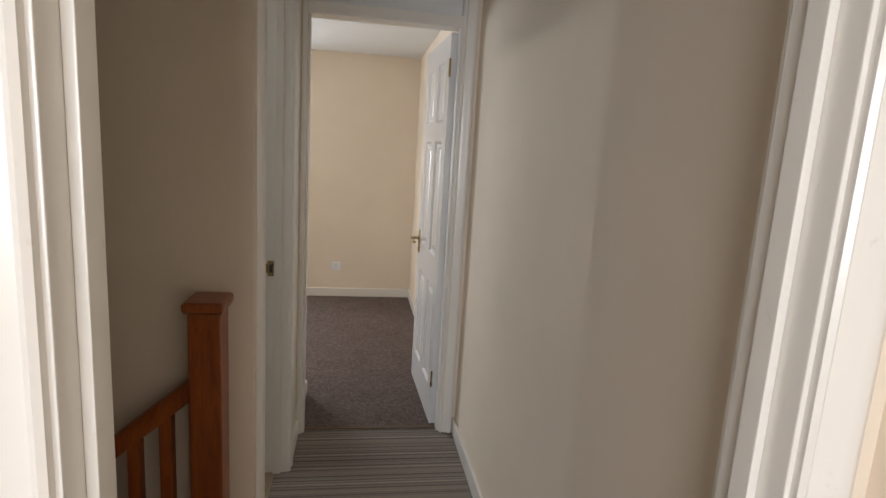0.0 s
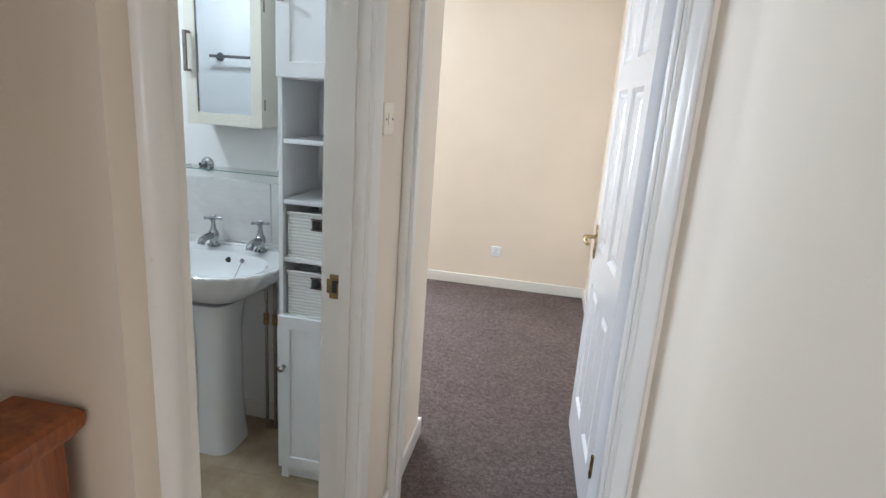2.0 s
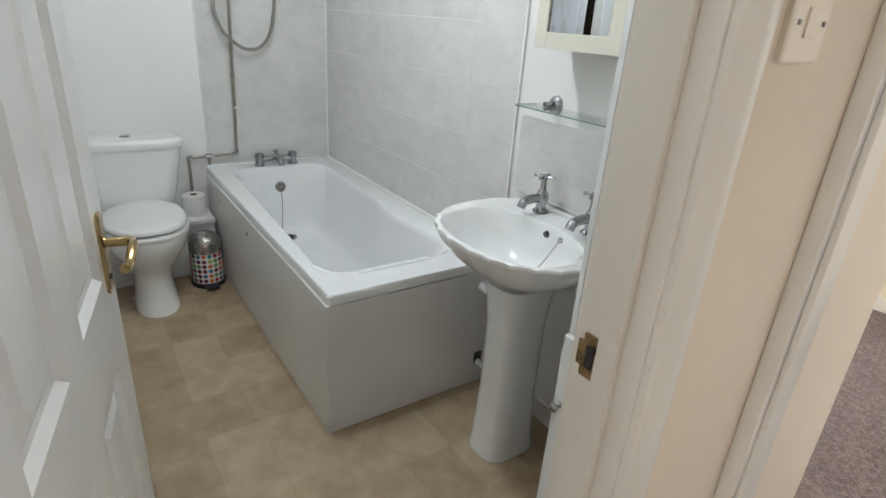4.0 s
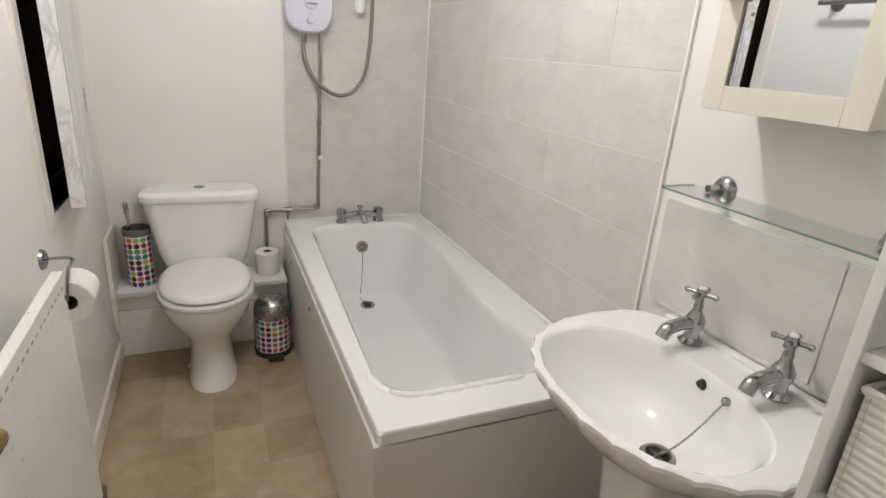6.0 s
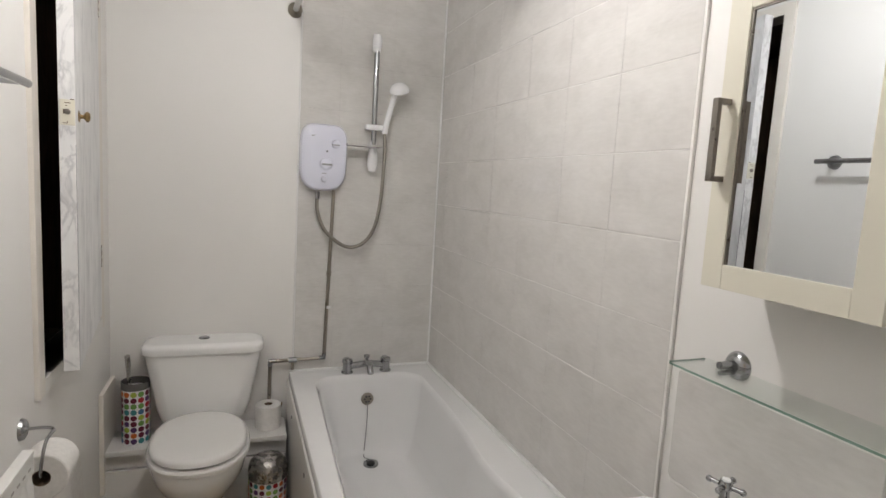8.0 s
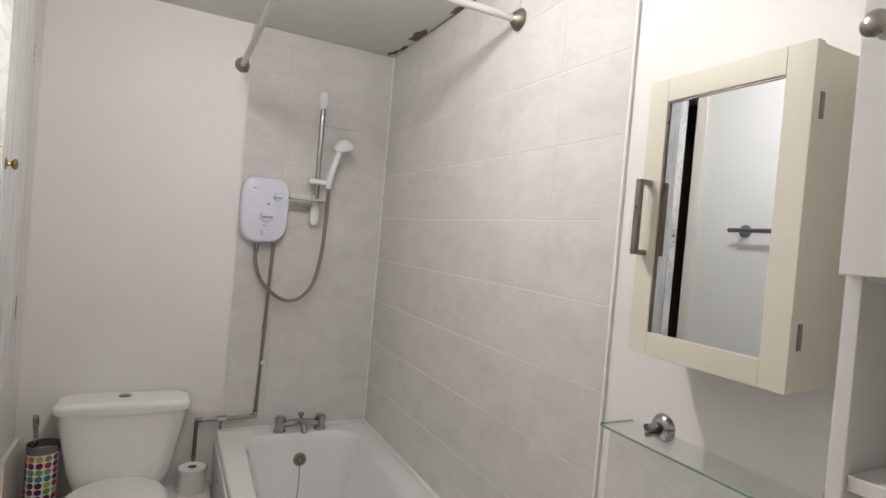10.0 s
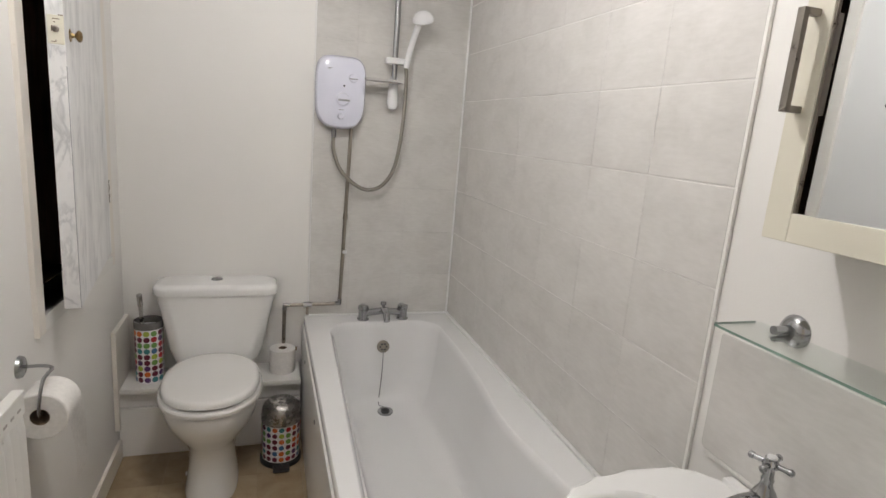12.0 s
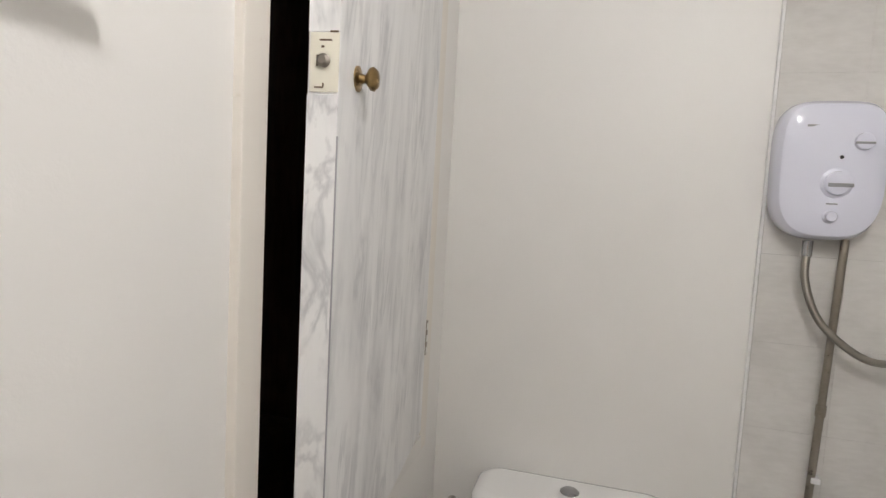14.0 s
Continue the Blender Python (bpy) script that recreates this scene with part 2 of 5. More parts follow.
CREAM_PLASTIC = gloss("yellowed_switch_plastic", (0.80, 0.715, 0.59), 0.3, 0.03)
SEATM = gloss("white_seat_plastic", (0.78, 0.77, 0.75), 0.18, 0.03, 0.3)
UNIT = gloss("white_melamine", (0.80, 0.80, 0.79), 0.32, 0.03)
IVORY = gloss("ivory_lacquer", (0.72, 0.69, 0.585), 0.3, 0.03, 0.2)
TILE = tile_mat("stone_effect_tile")
GROUT = plain("pale_grout", (0.72, 0.705, 0.68), 0.6)
SEALANT = plain("white_sealant", (0.80, 0.80, 0.79), 0.35)
VINYL = vinyl_mat("sandstone_vinyl")
VINYL_SEAM = plain("vinyl_seam", (0.34, 0.255, 0.155), 0.5)
CARPET = carpet_mat("brown_carpet")
STRIPE = striped_carpet_mat("striped_carpet", 1)
STRIPE_STAIR = striped_carpet_mat("striped_stair_carpet", 0)
RED_WOOD = wood("red_varnished_wood", (0.17, 0.036, 0.007), (0.38, 0.098, 0.018))
# dark wood; on the cupboard box the dark colour stands for unlit depth
DARK_WOOD_SHADE = wood("dark_wood_and_shade", (0.05, 0.03, 0.018), (0.12, 0.075, 0.045))
MARBLE = marble_mat("marble_film", 6.0, (5.5, 4.0, 0.9), 0.42, 0.62, 0.50)
MARBLE_EDGE = marble_mat("marble_edge_film", 24.0, (2.0, 3.4, 1.7), 0.36, 0.40, 0.55)
WICKER = wicker_mat("white_wicker")
CHROME = metal("chrome", (0.38, 0.385, 0.395), 0.13)
STEEL = metal("brushed_steel", (0.42, 0.405, 0.385), 0.26, 0.04)
TARNISH = metal("tarnished_chrome", (0.35, 0.315, 0.27), 0.34, 0.12)
HOSE = hose_mat("ribbed_hose_metal")
PEWTER = metal("dull_pewter", (0.30, 0.27, 0.24), 0.35, 0.1)
BRASS = metal("polished_brass", (0.40, 0.28, 0.12), 0.24, 0.15)
BRONZE = metal("aged_brass", (0.36, 0.24, 0.11), 0.30, 0.35)
GLASS = glass_mat("green_edged_glass", (0.965, 0.985, 0.975))
CLEAR = glass_mat("window_glass", (0.98, 1.0, 1.0))
GLASS_EDGE = gloss("green_glass_edge", (0.20, 0.31, 0.26), 0.1)
MIRROR = mirror_mat("mirror_glass")
DUST = plain("dusty_slot", (0.42, 0.40, 0.37), 0.8)
PAPER = plain("toilet_paper", (0.82, 0.80, 0.77), 0.9)
CARD = plain("brown_card", (0.15, 0.10, 0.065), 0.9)
BLACK = plain("black_plastic", (0.02, 0.02, 0.02), 0.5)
GREY_PLASTIC = plain("grey_plastic", (0.30, 0.31, 0.33), 0.35)
MOULD = plain("bare_brown_board", (0.17, 0.13, 0.09), 0.9)
PIPE_WHITE = gloss("white_waste_pipe", (0.74, 0.74, 0.72), 0.35, 0.04)
BARREL = plain("smoked_clear_plastic", (0.16, 0.155, 0.15), 0.25)
CLEAR_PLASTIC = gloss("cloudy_clear_plastic", (0.56, 0.55, 0.53), 0.2)
DOTS = [plain("dot_" + n, c, 0.3) for n, c in (
    ("maroon", (0.13, 0.012, 0.035)), ("red", (0.42, 0.02, 0.03)), ("orange", (0.62, 0.14, 0.03)), ("purple", (0.09, 0.03, 0.13)), ("lime", (0.36, 0.46, 0.07)),
    ("teal", (0.04, 0.22, 0.24)), ("blue", (0.05, 0.14, 0.28)), ("green", (0.14, 0.32, 0.08)))]

# ---- mesh helpers ----


def weight_normals(me, limit):
    """Shades rounded edges smoothly and keeps large faces flat: normals weighted by face area."""
    polys = [(p.normal.copy(), p.area) for p in me.polygons]
    at = [[] for _ in me.vertices]
    for p in me.polygons:
        for v in p.vertices:
            at[v].append(p.index)
    out = [None] * len(me.loops)
    for p in me.polygons:
        n0 = polys[p.index][0]
        for li in p.loop_indices:
            n = Vector()
            for q in at[me.loops[li].vertex_index]:
                nq, area = polys[q]
                if nq.dot(n0) > limit:
                    n += nq * area
            out[li] = tuple(n.normalized()) if n.length > 1e-12 else tuple(n0)
    me.normals_split_custom_set(out)


def mesh_of(bm, name, mat, smooth=True, angle=40):
    bmesh.ops.recalc_face_normals(bm, faces=bm.faces)
    me = bpy.data.meshes.new(name)
    bm.to_mesh(me)
    bm.free()
    for p in me.polygons:
        p.use_smooth = smooth
    if smooth:
        weight_normals(me, math.cos(radians(angle)))
    me.materials.append(mat)
    return me


def part(name, bm, mat, parent=None, label="", m=None, smooth=True):
    ob = new(name, mesh_of(bm, name, mat, smooth))
    if parent:
        ob.parent = parent
    if m:
        ob.matrix_basis = m
    if label:
        tagged(ob, label)
    return ob


def thing(name, m, label, category, group="", kind=""):
    ob = new(name)
    ob.empty_display_size = 0.05
    ob.matrix_basis = m
    return tagged(ob, label, category, group, kind)


def solid(name, bm, mat, label, category, kind="structure", m=None):
    ob = part(name, bm, mat, None, "", m)
    return tagged(ob, label, category, kind=kind)


def add_box(bm, lo, hi, bevel=0.0, seg=2, m=None):
    c = [(a + b) / 2 for a, b in zip(lo, hi)]
    s = [abs(b - a) for a, b in zip(lo, hi)]
    mat = Matrix.Translation(c) @ Matrix.Diagonal((*s, 1))
    r = bmesh.ops.create_cube(bm, size=1, matrix=mat)
    vs = r["verts"]
    if bevel:
        es = {e for v in vs for e in v.link_edges}
        out = bmesh.ops.bevel(bm, geom=list(es), offset=bevel, segments=seg, affect="EDGES", profile=0.5)
        vs = list({v for f in out["faces"] for v in f.verts} | {v for v in vs if v.is_valid})
    if m:
        bmesh.ops.transform(bm, matrix=m, verts=vs)
    return bm


def box(lo, hi, bevel=0.0, seg=2, m=None):
    return add_box(bmesh.new(), lo, hi, bevel, seg, m)


def boxes(*pairs, bevel=0.0):
    bm = bmesh.new()
    for lo, hi in pairs:
        add_box(bm, lo, hi, bevel)
    return bm


def add_cyl(bm, a, b, r, r2=None, n=20):
    a, b = Vector(a), Vector(b)
    d = b - a
    m = Matrix.Translation((a + b) / 2) @ d.to_track_quat("Z", "Y").to_matrix().to_4x4()
    bmesh.ops.create_cone(bm, cap_ends=True, segments=n, radius1=r, radius2=r if r2 is None else r2, depth=d.length, matrix=m)
    return bm


def cyl(a, b, r, r2=None, n=20):
    return add_cyl(bmesh.new(), a, b, r, r2, n)


def add_lathe(bm, profile, n=28, m=None):
    """Turns a profile of (radius, height) about the z axis."""
    m = m or Matrix()
    rings = []
    for r, z in profile:
        if r < 1e-6:
            rings.append([bm.verts.new(m @ Vector((0, 0, z)))])
        else:
            rings.append([bm.verts.new(m @ Vector((r * math.cos(2 * math.pi * i / n), r * math.sin(2 * math.pi * i / n), z))) for i in range(n)])
    for p, q in zip(rings, rings[1:]):
        for i in range(n):
            j = (i + 1) % n
            if len(p) == 1 and len(q) > 1:
                bm.faces.new((p[0], q[i], q[j]))
            elif len(q) == 1 and len(p) > 1:
                bm.faces.new((p[i], p[j], q[0]))
            elif len(p) > 1:
                bm.faces.new((p[i], p[j], q[j], q[i]))
    return bm


def lathe(profile, n=28, m=None):
    return add_lathe(bmesh.new(), profile, n, m)


def loft(rings, cap_start=True, cap_end=True):
    """A skin over closed rings that all have the same number of points."""
    bm = bmesh.new()
    vs = [[bm.verts.new(p) for p in ring] for ring in rings]
    for p, q in zip(vs, vs[1:]):
        n = len(p)
        for i in range(n):
            bm.faces.new((p[i], p[(i + 1) % n], q[(i + 1) % n], q[i]))
    if cap_start:
        bm.faces.new(vs[0])
    if cap_end:
        bm.faces.new(vs[-1])
    return bm


def oval(cx, cy, z, rx, ry, n=48, e=2.0, tilt=0.0, scallop=0.0, waves=0):
    """Points of a superellipse; e = 2 is an ellipse, larger is squarer."""
    out = []
    for i in range(n):
        a = 2 * math.pi * i / n
        c, s = math.cos(a), math.sin(a)
        k = 1 + scallop * math.cos(waves * a)
        x = math.copysign(abs(c) ** (2 / e), c) * rx * k
        y = math.copysign(abs(s) ** (2 / e), s) * ry * k
        out.append((cx + x, cy + y, z + tilt * x))
    return out


def rrect(x0, x1, y0, y1, z, r, n=6):
    """Points of a rectangle with rounded corners."""
    out = []
    for cx, cy, a0 in ((x1 - r, y1 - r, 0), (x0 + r, y1 - r, 90), (x0 + r, y0 + r, 180), (x1 - r, y0 + r, 270)):
        for i in range(n + 1):
            a = radians(a0 + 90 * i / n)
            out.append((cx + r * math.cos(a), cy + r * math.sin(a), z))
    return out


def tube(points, r, n=12, cyclic=False):
    """A round tube along a smoothed line of points."""
    pts = [Vector(p) for p in points]
    bm = bmesh.new()
    rings = []
    up = Vector((0, 0, 1))
    prev = None
    for i, p in enumerate(pts):
        d = (pts[min(i + 1, len(pts) - 1)] - pts[max(i - 1, 0)]).normalized()
        if prev is None:
            ref = up if abs(d.z) < 0.9 else Vector((1, 0, 0))
            u = d.cross(ref).normalized()
        else:
            u = (prev - d * prev.dot(d)).normalized()
        prev = u
        w = d.cross(u)
        rings.append([bm.verts.new(p + r * (math.cos(2 * math.pi * k / n) * u + math.sin(2 * math.pi * k / n) * w)) for k in range(n)])
    for p, q in zip(rings, rings[1:]):
        for k in range(n):
            bm.faces.new((p[k], p[(k + 1) % n], q[(k + 1) % n], q[k]))
    bm.faces.new(rings[0])
    bm.faces.new(rings[-1])
    return bm


def smooth_line(points, per=8):
    """Catmull-Rom line through the points."""
    p = [Vector(q) for q in points]
    p = [2 * p[0] - p[1]] + p + [2 * p[-1] - p[-2]]
    out = []
    for i in range(1, len(p) - 2):
        for k in range(per):
            t = k / per
            a, b, c, d = p[i - 1], p[i], p[i + 1], p[i + 2]
            out.append(0.5 * (2 * b + (c - a) * t + (2 * a - 5 * b + 4 * c - d) * t * t + (3 * b - a - 3 * c + d) * t ** 3))
    out.append(p[-2])
    return out


def extrude_profile(profile, a, b, out_dir):
    """A moulding: profile of (along out_dir, along up) swept from a to b. The profile's second axis is across the run."""
    a, b, o = Vector(a), Vector(b), Vector(out_dir)
    d = (b - a).normalized()
    across = d.cross(o)
    bm = bmesh.new()
    r0 = [bm.verts.new(a + o * u + across * v) for u, v in profile]
    r1 = [bm.verts.new(b + o * u + across * v) for u, v in profile]
    n = len(profile)
    for i in range(n):
        bm.faces.new((r0[i], r0[(i + 1) % n], r1[(i + 1) % n], r1[i]))
    bm.faces.new(r0)
    bm.faces.new(r1)
    return bm


# moulded architrave, 65 mm wide: (proud of the wall, across)
ARCH = [(0, 0), (0.012, 0), (0.016, 0.006), (0.010, 0.014), (0.013, 0.030), (0.018, 0.040), (0.020, 0.052), (0.016, 0.062), (0.009, 0.066), (0, 0.066)]
SKIRT = [(0, 0), (0.016, 0), (0.016, 0.070), (0.012, 0.080), (0.006, 0.086), (0, 0.088)]

# ---- the large structure ----
H = 2.42          # ceiling of landing and bathroom
HB = 2.38         # bedroom ceiling
DOOR_H = 2.08

# bathroom
solid("wall_bath_north", box((-2.86, 3.55, -0.1), (0.055, 3.60, H)), WHITE_WALL, "white painted bathroom wall behind tiles and basin", "wall")
solid("wall_bath_west", box((-2.86, 1.97, -0.1), (-2.745, 3.55, H)), WHITE_WALL, "white painted bathroom wall behind the toilet", "wall")
CUP = (-2.572, -1.854, 0.875, 2.275)   # opening of the cupboard over the stairs
solid("wall_bath_south", boxes(
    ((-2.745, 1.985, -0.1), (CUP[0], 2.078, H)), ((CUP[1], 1.985, -0.1), (-0.03, 2.078, H)),
    ((CUP[0], 1.985, -0.1), (CUP[1], 2.078, CUP[2])), ((CUP[0], 1.985, CUP[3]), (CUP[1], 2.078, H))), WHITE_WALL,
    "white painted bathroom wall with a cupboard opening", "wall")
BD = (2.075, 2.79)                   # bathroom doorway in y
solid("wall_bath_east", boxes(
    ((-0.03, 1.985, -0.1), (0.055, BD[0] - 0.03, H)), ((-0.03, BD[1] + 0.03, -0.1), (0.055, 3.55, H)),
    ((-0.03, BD[0] - 0.03, DOOR_H + 0.03), (0.055, BD[1] + 0.03, H))), WHITE_WALL, "white painted wall round the bathroom doorway", "wall")
solid("wall_landing_west", boxes(
    ((0.055, 1.96, -0.1), (0.075, BD[0] - 0.03, H)), ((0.055, BD[1] + 0.03, -0.1), (0.075, 3.62, HB)),
    ((0.055, BD[0] - 0.03, DOOR_H + 0.03), (0.075, BD[1] + 0.03, H))), CREAM, "cream painted landing wall beside the bathroom door", "wall")
solid("wall_stair_north", boxes(((-3.3, 1.96, -2.6), (-2.70, 1.985, H)), ((-1.73, 1.96, -2.6), (0.055, 1.985, H)), ((-2.70, 1.96, -2.6), (-1.73, 1.985, 0.78))),
      CREAM, "cream painted wall beside the stairs", "wall")
solid("ceiling_bath", box((-2.86, 1.97, H), (0.055, 3.60, H + 0.08)), BATH_CEIL, "off-white bathroom ceiling with uneven patches", "ceiling")
solid("floor_bath", box((-2.745, 2.078, -0.1), (0.02, 3.55, -0.003)), VINYL_SEAM, "bathroom floor under sandstone vinyl squares", "floor")

# landing
solid("floor_landing", box((-0.08, 0.96, -0.1), (0.92, 3.14, -0.012)), DARK_WOOD_SHADE, "landing floor boards under the carpet", "floor")
solid("landing_carpet", boxes(((-0.085, 0.96, -0.012), (0.92, 1.96, 0.0)), ((0.02, 1.96, -0.012), (0.92, 3.19, 0.0))), STRIPE, "ribbed landing carpet in brown and oatmeal stripes", "carpet")
solid("wall_landing_east", box((0.92, -2.2, -0.1), (1.03, 6.03, H)), CREAM, "cream painted wall running the length of the landing", "wall")
FD = (0.114, 0.816)                   # doorway behind the start
solid("wall_landing_south", boxes(
    ((-3.3, 0.86, -2.6), (FD[0] - 0.03, 0.96, H)), ((FD[1] + 0.03, 0.86, -0.1), (0.92, 0.96, H)),
    ((FD[0] - 0.03, 0.86, DOOR_H + 0.03), (FD[1] + 0.03, 0.96, H))), CREAM, "cream painted wall round the front bedroom doorway", "wall")
ND = (0.105, 0.832)                  # back bedroom doorway
solid("wall_landing_north", boxes(((ND[1] + 0.03, 3.14, -0.1), (0.92, 3.24, HB)), ((0.075, 3.14, 2.30), (ND[1] + 0.03, 3.24, HB))), CREAM,
      "narrow cream wall beside the bedroom doorway", "wall")
solid("ceiling_landing", boxes(((-3.3, 0.96, H), (1.03, 1.97, H + 0.08)), ((0.055, 1.97, H), (1.03, 3.24, H + 0.08))), CEIL, "white painted landing ceiling", "ceiling")

# back bedroom
solid("floor_bedroom", box((-2.6, 3.19, -0.1), (0.92, 5.93, -0.012)), DARK_WOOD_SHADE, "bedroom floor under the carpet", "floor")
solid("bedroom_carpet", boxes(((0.075, 3.19, -0.012), (0.92, 3.62, 0.003)), ((-2.6, 3.62, -0.012), (0.92, 5.914, 0.003))), CARPET, "plain dark brown bedroom carpet", "carpet")
solid("wall_bedroom_south", box((-2.6, 3.60, -0.1), (0.055, 3.62, HB)), CREAM, "cream painted bedroom wall", "wall")
BW = (-2.20, -0.80, 0.92, 2.08)
solid("wall_bedroom_north", boxes(
    ((-2.7, 5.914, -0.1), (BW[0], 6.03, HB)), ((BW[1], 5.914, -0.1), (0.92, 6.03, HB)),
    ((BW[0], 5.914, -0.1), (BW[1], 6.03, BW[2])), ((BW[0], 5.914, BW[3]), (BW[1], 6.03, HB))), CREAM, "cream painted far wall of the empty bedroom with the window", "wall")
solid("wall_bedroom_west", box((-2.72, 3.60, -0.1), (-2.6, 5.914, HB)), CREAM, "cream painted side wall of the bedroom", "wall")
solid("ceiling_bedroom", boxes(((-2.7, 3.60, HB), (0.92, 6.03, HB + 0.08)), ((0.055, 3.24, HB), (0.92, 3.60, HB + 0.08))), CEIL, "white painted bedroom ceiling", "ceiling")

# front room behind the start
solid("floor_front", box((-2.0, -2.2, -0.1), (0.92, 0.96, -0.001)), CARPET, "brown carpet of the front room", "floor")
solid("wall_front_west", box((-2.1, -2.2, -0.1), (-2.0, 0.86, H)), CREAM, "cream painted front room wall", "wall")
FW = (-1.15, 0.48, 0.92, 2.08)
solid("wall_front_south", boxes(
    ((-2.0, -2.2, -0.1), (FW[0], -2.08, H)), ((FW[1], -2.2, -0.1), (0.92, -2.08, H)),
    ((FW[0], -2.2, -0.1), (FW[1], -2.08, FW[2])), ((FW[0], -2.2, FW[3]), (FW[1], -2.08, H))), CREAM, "cream painted front room wall with the window", "wall")
solid("ceiling_front", box((-2.1, -2.2, H), (1.03, 0.96, H + 0.08)), CEIL, "white painted front room ceiling", "ceiling")

# stairwell
solid("wall_stair_west", box((-3.4, 0.96, -2.6), (-3.3, 1.96, H)), CREAM, "cream painted wall at the foot of the stairs", "wall")
solid("floor_stair", box((-3.3, 0.96, -2.7), (-0.08, 1.96, -2.6)), STRIPE, "hall floor at the foot of the stairs", "floor")
solid("ground", box((-40, -40, -2.9), (40, 40, -2.75)), plain("garden_ground", (0.10, 0.11, 0.06), 0.9), "open ground outside the house", "ground")


def staircase():
    st = thing("staircase", pose(-0.085, 0.96, 0), "carpeted straight stairs going down from the landing", "stairs")
    rise, going, n = 0.19, 0.228, 13
    for i in range(1, n + 1):
        bm = box((-going * i - 0.0, 0.0, -rise * i - 0.03), (-going * (i - 1) + 0.02, 0.998, -rise * i), 0.008)
        part("tread", bm, STRIPE_STAIR, st)
        bm = box((-going * (i - 1) - 0.012, 0.0, -rise * i), (-going * (i - 1), 0.998, -rise * (i - 1) - 0.03))
        part("riser", bm, STRIPE_STAIR, st)


staircase()


def window(name, m, w, h, label):
    win = tagged(new(name), label, "window", kind="structure")
    win.matrix_basis = m
    f = 0.055
    part("window_frame", boxes(((-w / 2, -0.03, 0), (w / 2, 0.03, f)), ((-w / 2, -0.03, h - f), (w / 2, 0.03, h)),
                               ((-w / 2, -0.03, f), (-w / 2 + f, 0.03, h - f)), ((w / 2 - f, -0.03, f), (w / 2, 0.03, h - f)),
                               ((-f / 2, -0.03, f), (f / 2, 0.03, h - f))), DOOR_WHITE, win)
    for x0, x1 in ((-w / 2 + f, -f / 2), (f / 2, w / 2 - f)):
        part("pane", box((x0, -0.003, f), (x1, 0.003, h - f)), CLEAR, win)


window("window_1", pose((BW[0] + BW[1]) / 2, 5.98, BW[2]), BW[1] - BW[0], BW[3] - BW[2], "white framed bedroom window with two panes")
window("window_2", pose((FW[0] + FW[1]) / 2, -2.14, FW[2]), FW[1] - FW[0], FW[3] - FW[2], "white framed front room window with two panes")


# door linings and architraves


def lining(name, label, axis, lo, hi, w0, w1, head, stop_at, transom=None, arch=(True, True)):
    """Timber lining of a doorway. axis: 'x' when the wall runs along x. lo..hi: the opening, w0..w1: the wall's faces."""
    fr = tagged(new(name), label, "door frame", kind="structure")

    def bx(a0, a1, b0, b1, z0, z1, bev=0.003):
        if axis == "x":
            return box((a0, b0, z0), (a1, b1, z1), bev)
        return box((b0, a0, z0), (b1, a1, z1), bev)

    part("jamb", bx(lo - 0.03, lo, w0 - 0.002, w1 + 0.002, 0, head + 0.03), TRIM, fr)
    part("jamb", bx(hi, hi + 0.03, w0 - 0.002, w1 + 0.002, 0, head + 0.03), TRIM, fr)
    part("head", bx(lo, hi, w0 - 0.002, w1 + 0.002, head, head + 0.03), TRIM, fr)
    s0, s1 = stop_at
    part("door_stop", bx(lo, lo + 0.012, s0, s1, 0, head, 0.002), TRIM, fr)
    part("door_stop", bx(hi - 0.012, hi, s0, s1, 0, head, 0.002), TRIM, fr)
    part("door_stop", bx(lo + 0.012, hi - 0.012, s0, s1, head - 0.012, head, 0.002), TRIM, fr)
    for side, on in ((-1, arch[0]), (1, arch[1])):
        if not on:
            continue
        face = w0 - 0.0 if side < 0 else w1 + 0.0
        for at, d in ((lo - 0.006, -1), (hi + 0.006, 1)):
            prof = [(face + side * u, at + d * v) for u, v in ARCH]
            bm = bmesh.new()
            rings = []
            for z in (0.0, head + 0.07):
                rings.append([bm.verts.new((q, p, z) if axis == "x" else (p, q, z)) for p, q in prof])
            k = len(prof)
            for i in range(k):
                bm.faces.new((rings[0][i], rings[0][(i + 1) % k], rings[1][(i + 1) % k], rings[1][i]))
            bm.faces.new(rings[0])
            bm.faces.new(rings[1])
            part("architrave", bm, TRIM, fr)
        prof = [(face + side * u, head + 0.072 - v) for u, v in ARCH]
        bm = bmesh.new()
        rings = []
        for a in (lo - 0.006, hi + 0.006):
            rings.append([bm.verts.new((a, p, q) if axis == "x" else (p, a, q)) for p, q in prof])
        k = len(prof)
        for i in range(k):
            bm.faces.new((rings[0][i], rings[0][(i + 1) % k], rings[1][(i + 1) % k], rings[1][i]))
        bm.faces.new(rings[0])
        bm.faces.new(rings[1])
        part("architrave", bm, TRIM, fr)
    return fr


f_bath = lining("door_frame_bath", "white glossed bathroom door frame with moulded architrave", "y", BD[0], BD[1], -0.03, 0.075, DOOR_H, (0.012, 0.045))
f_front = lining("door_frame_front", "white glossed front room door frame with moulded architrave", "x", FD[0], FD[1], 0.86, 0.96, DOOR_H, (0.895, 0.925))


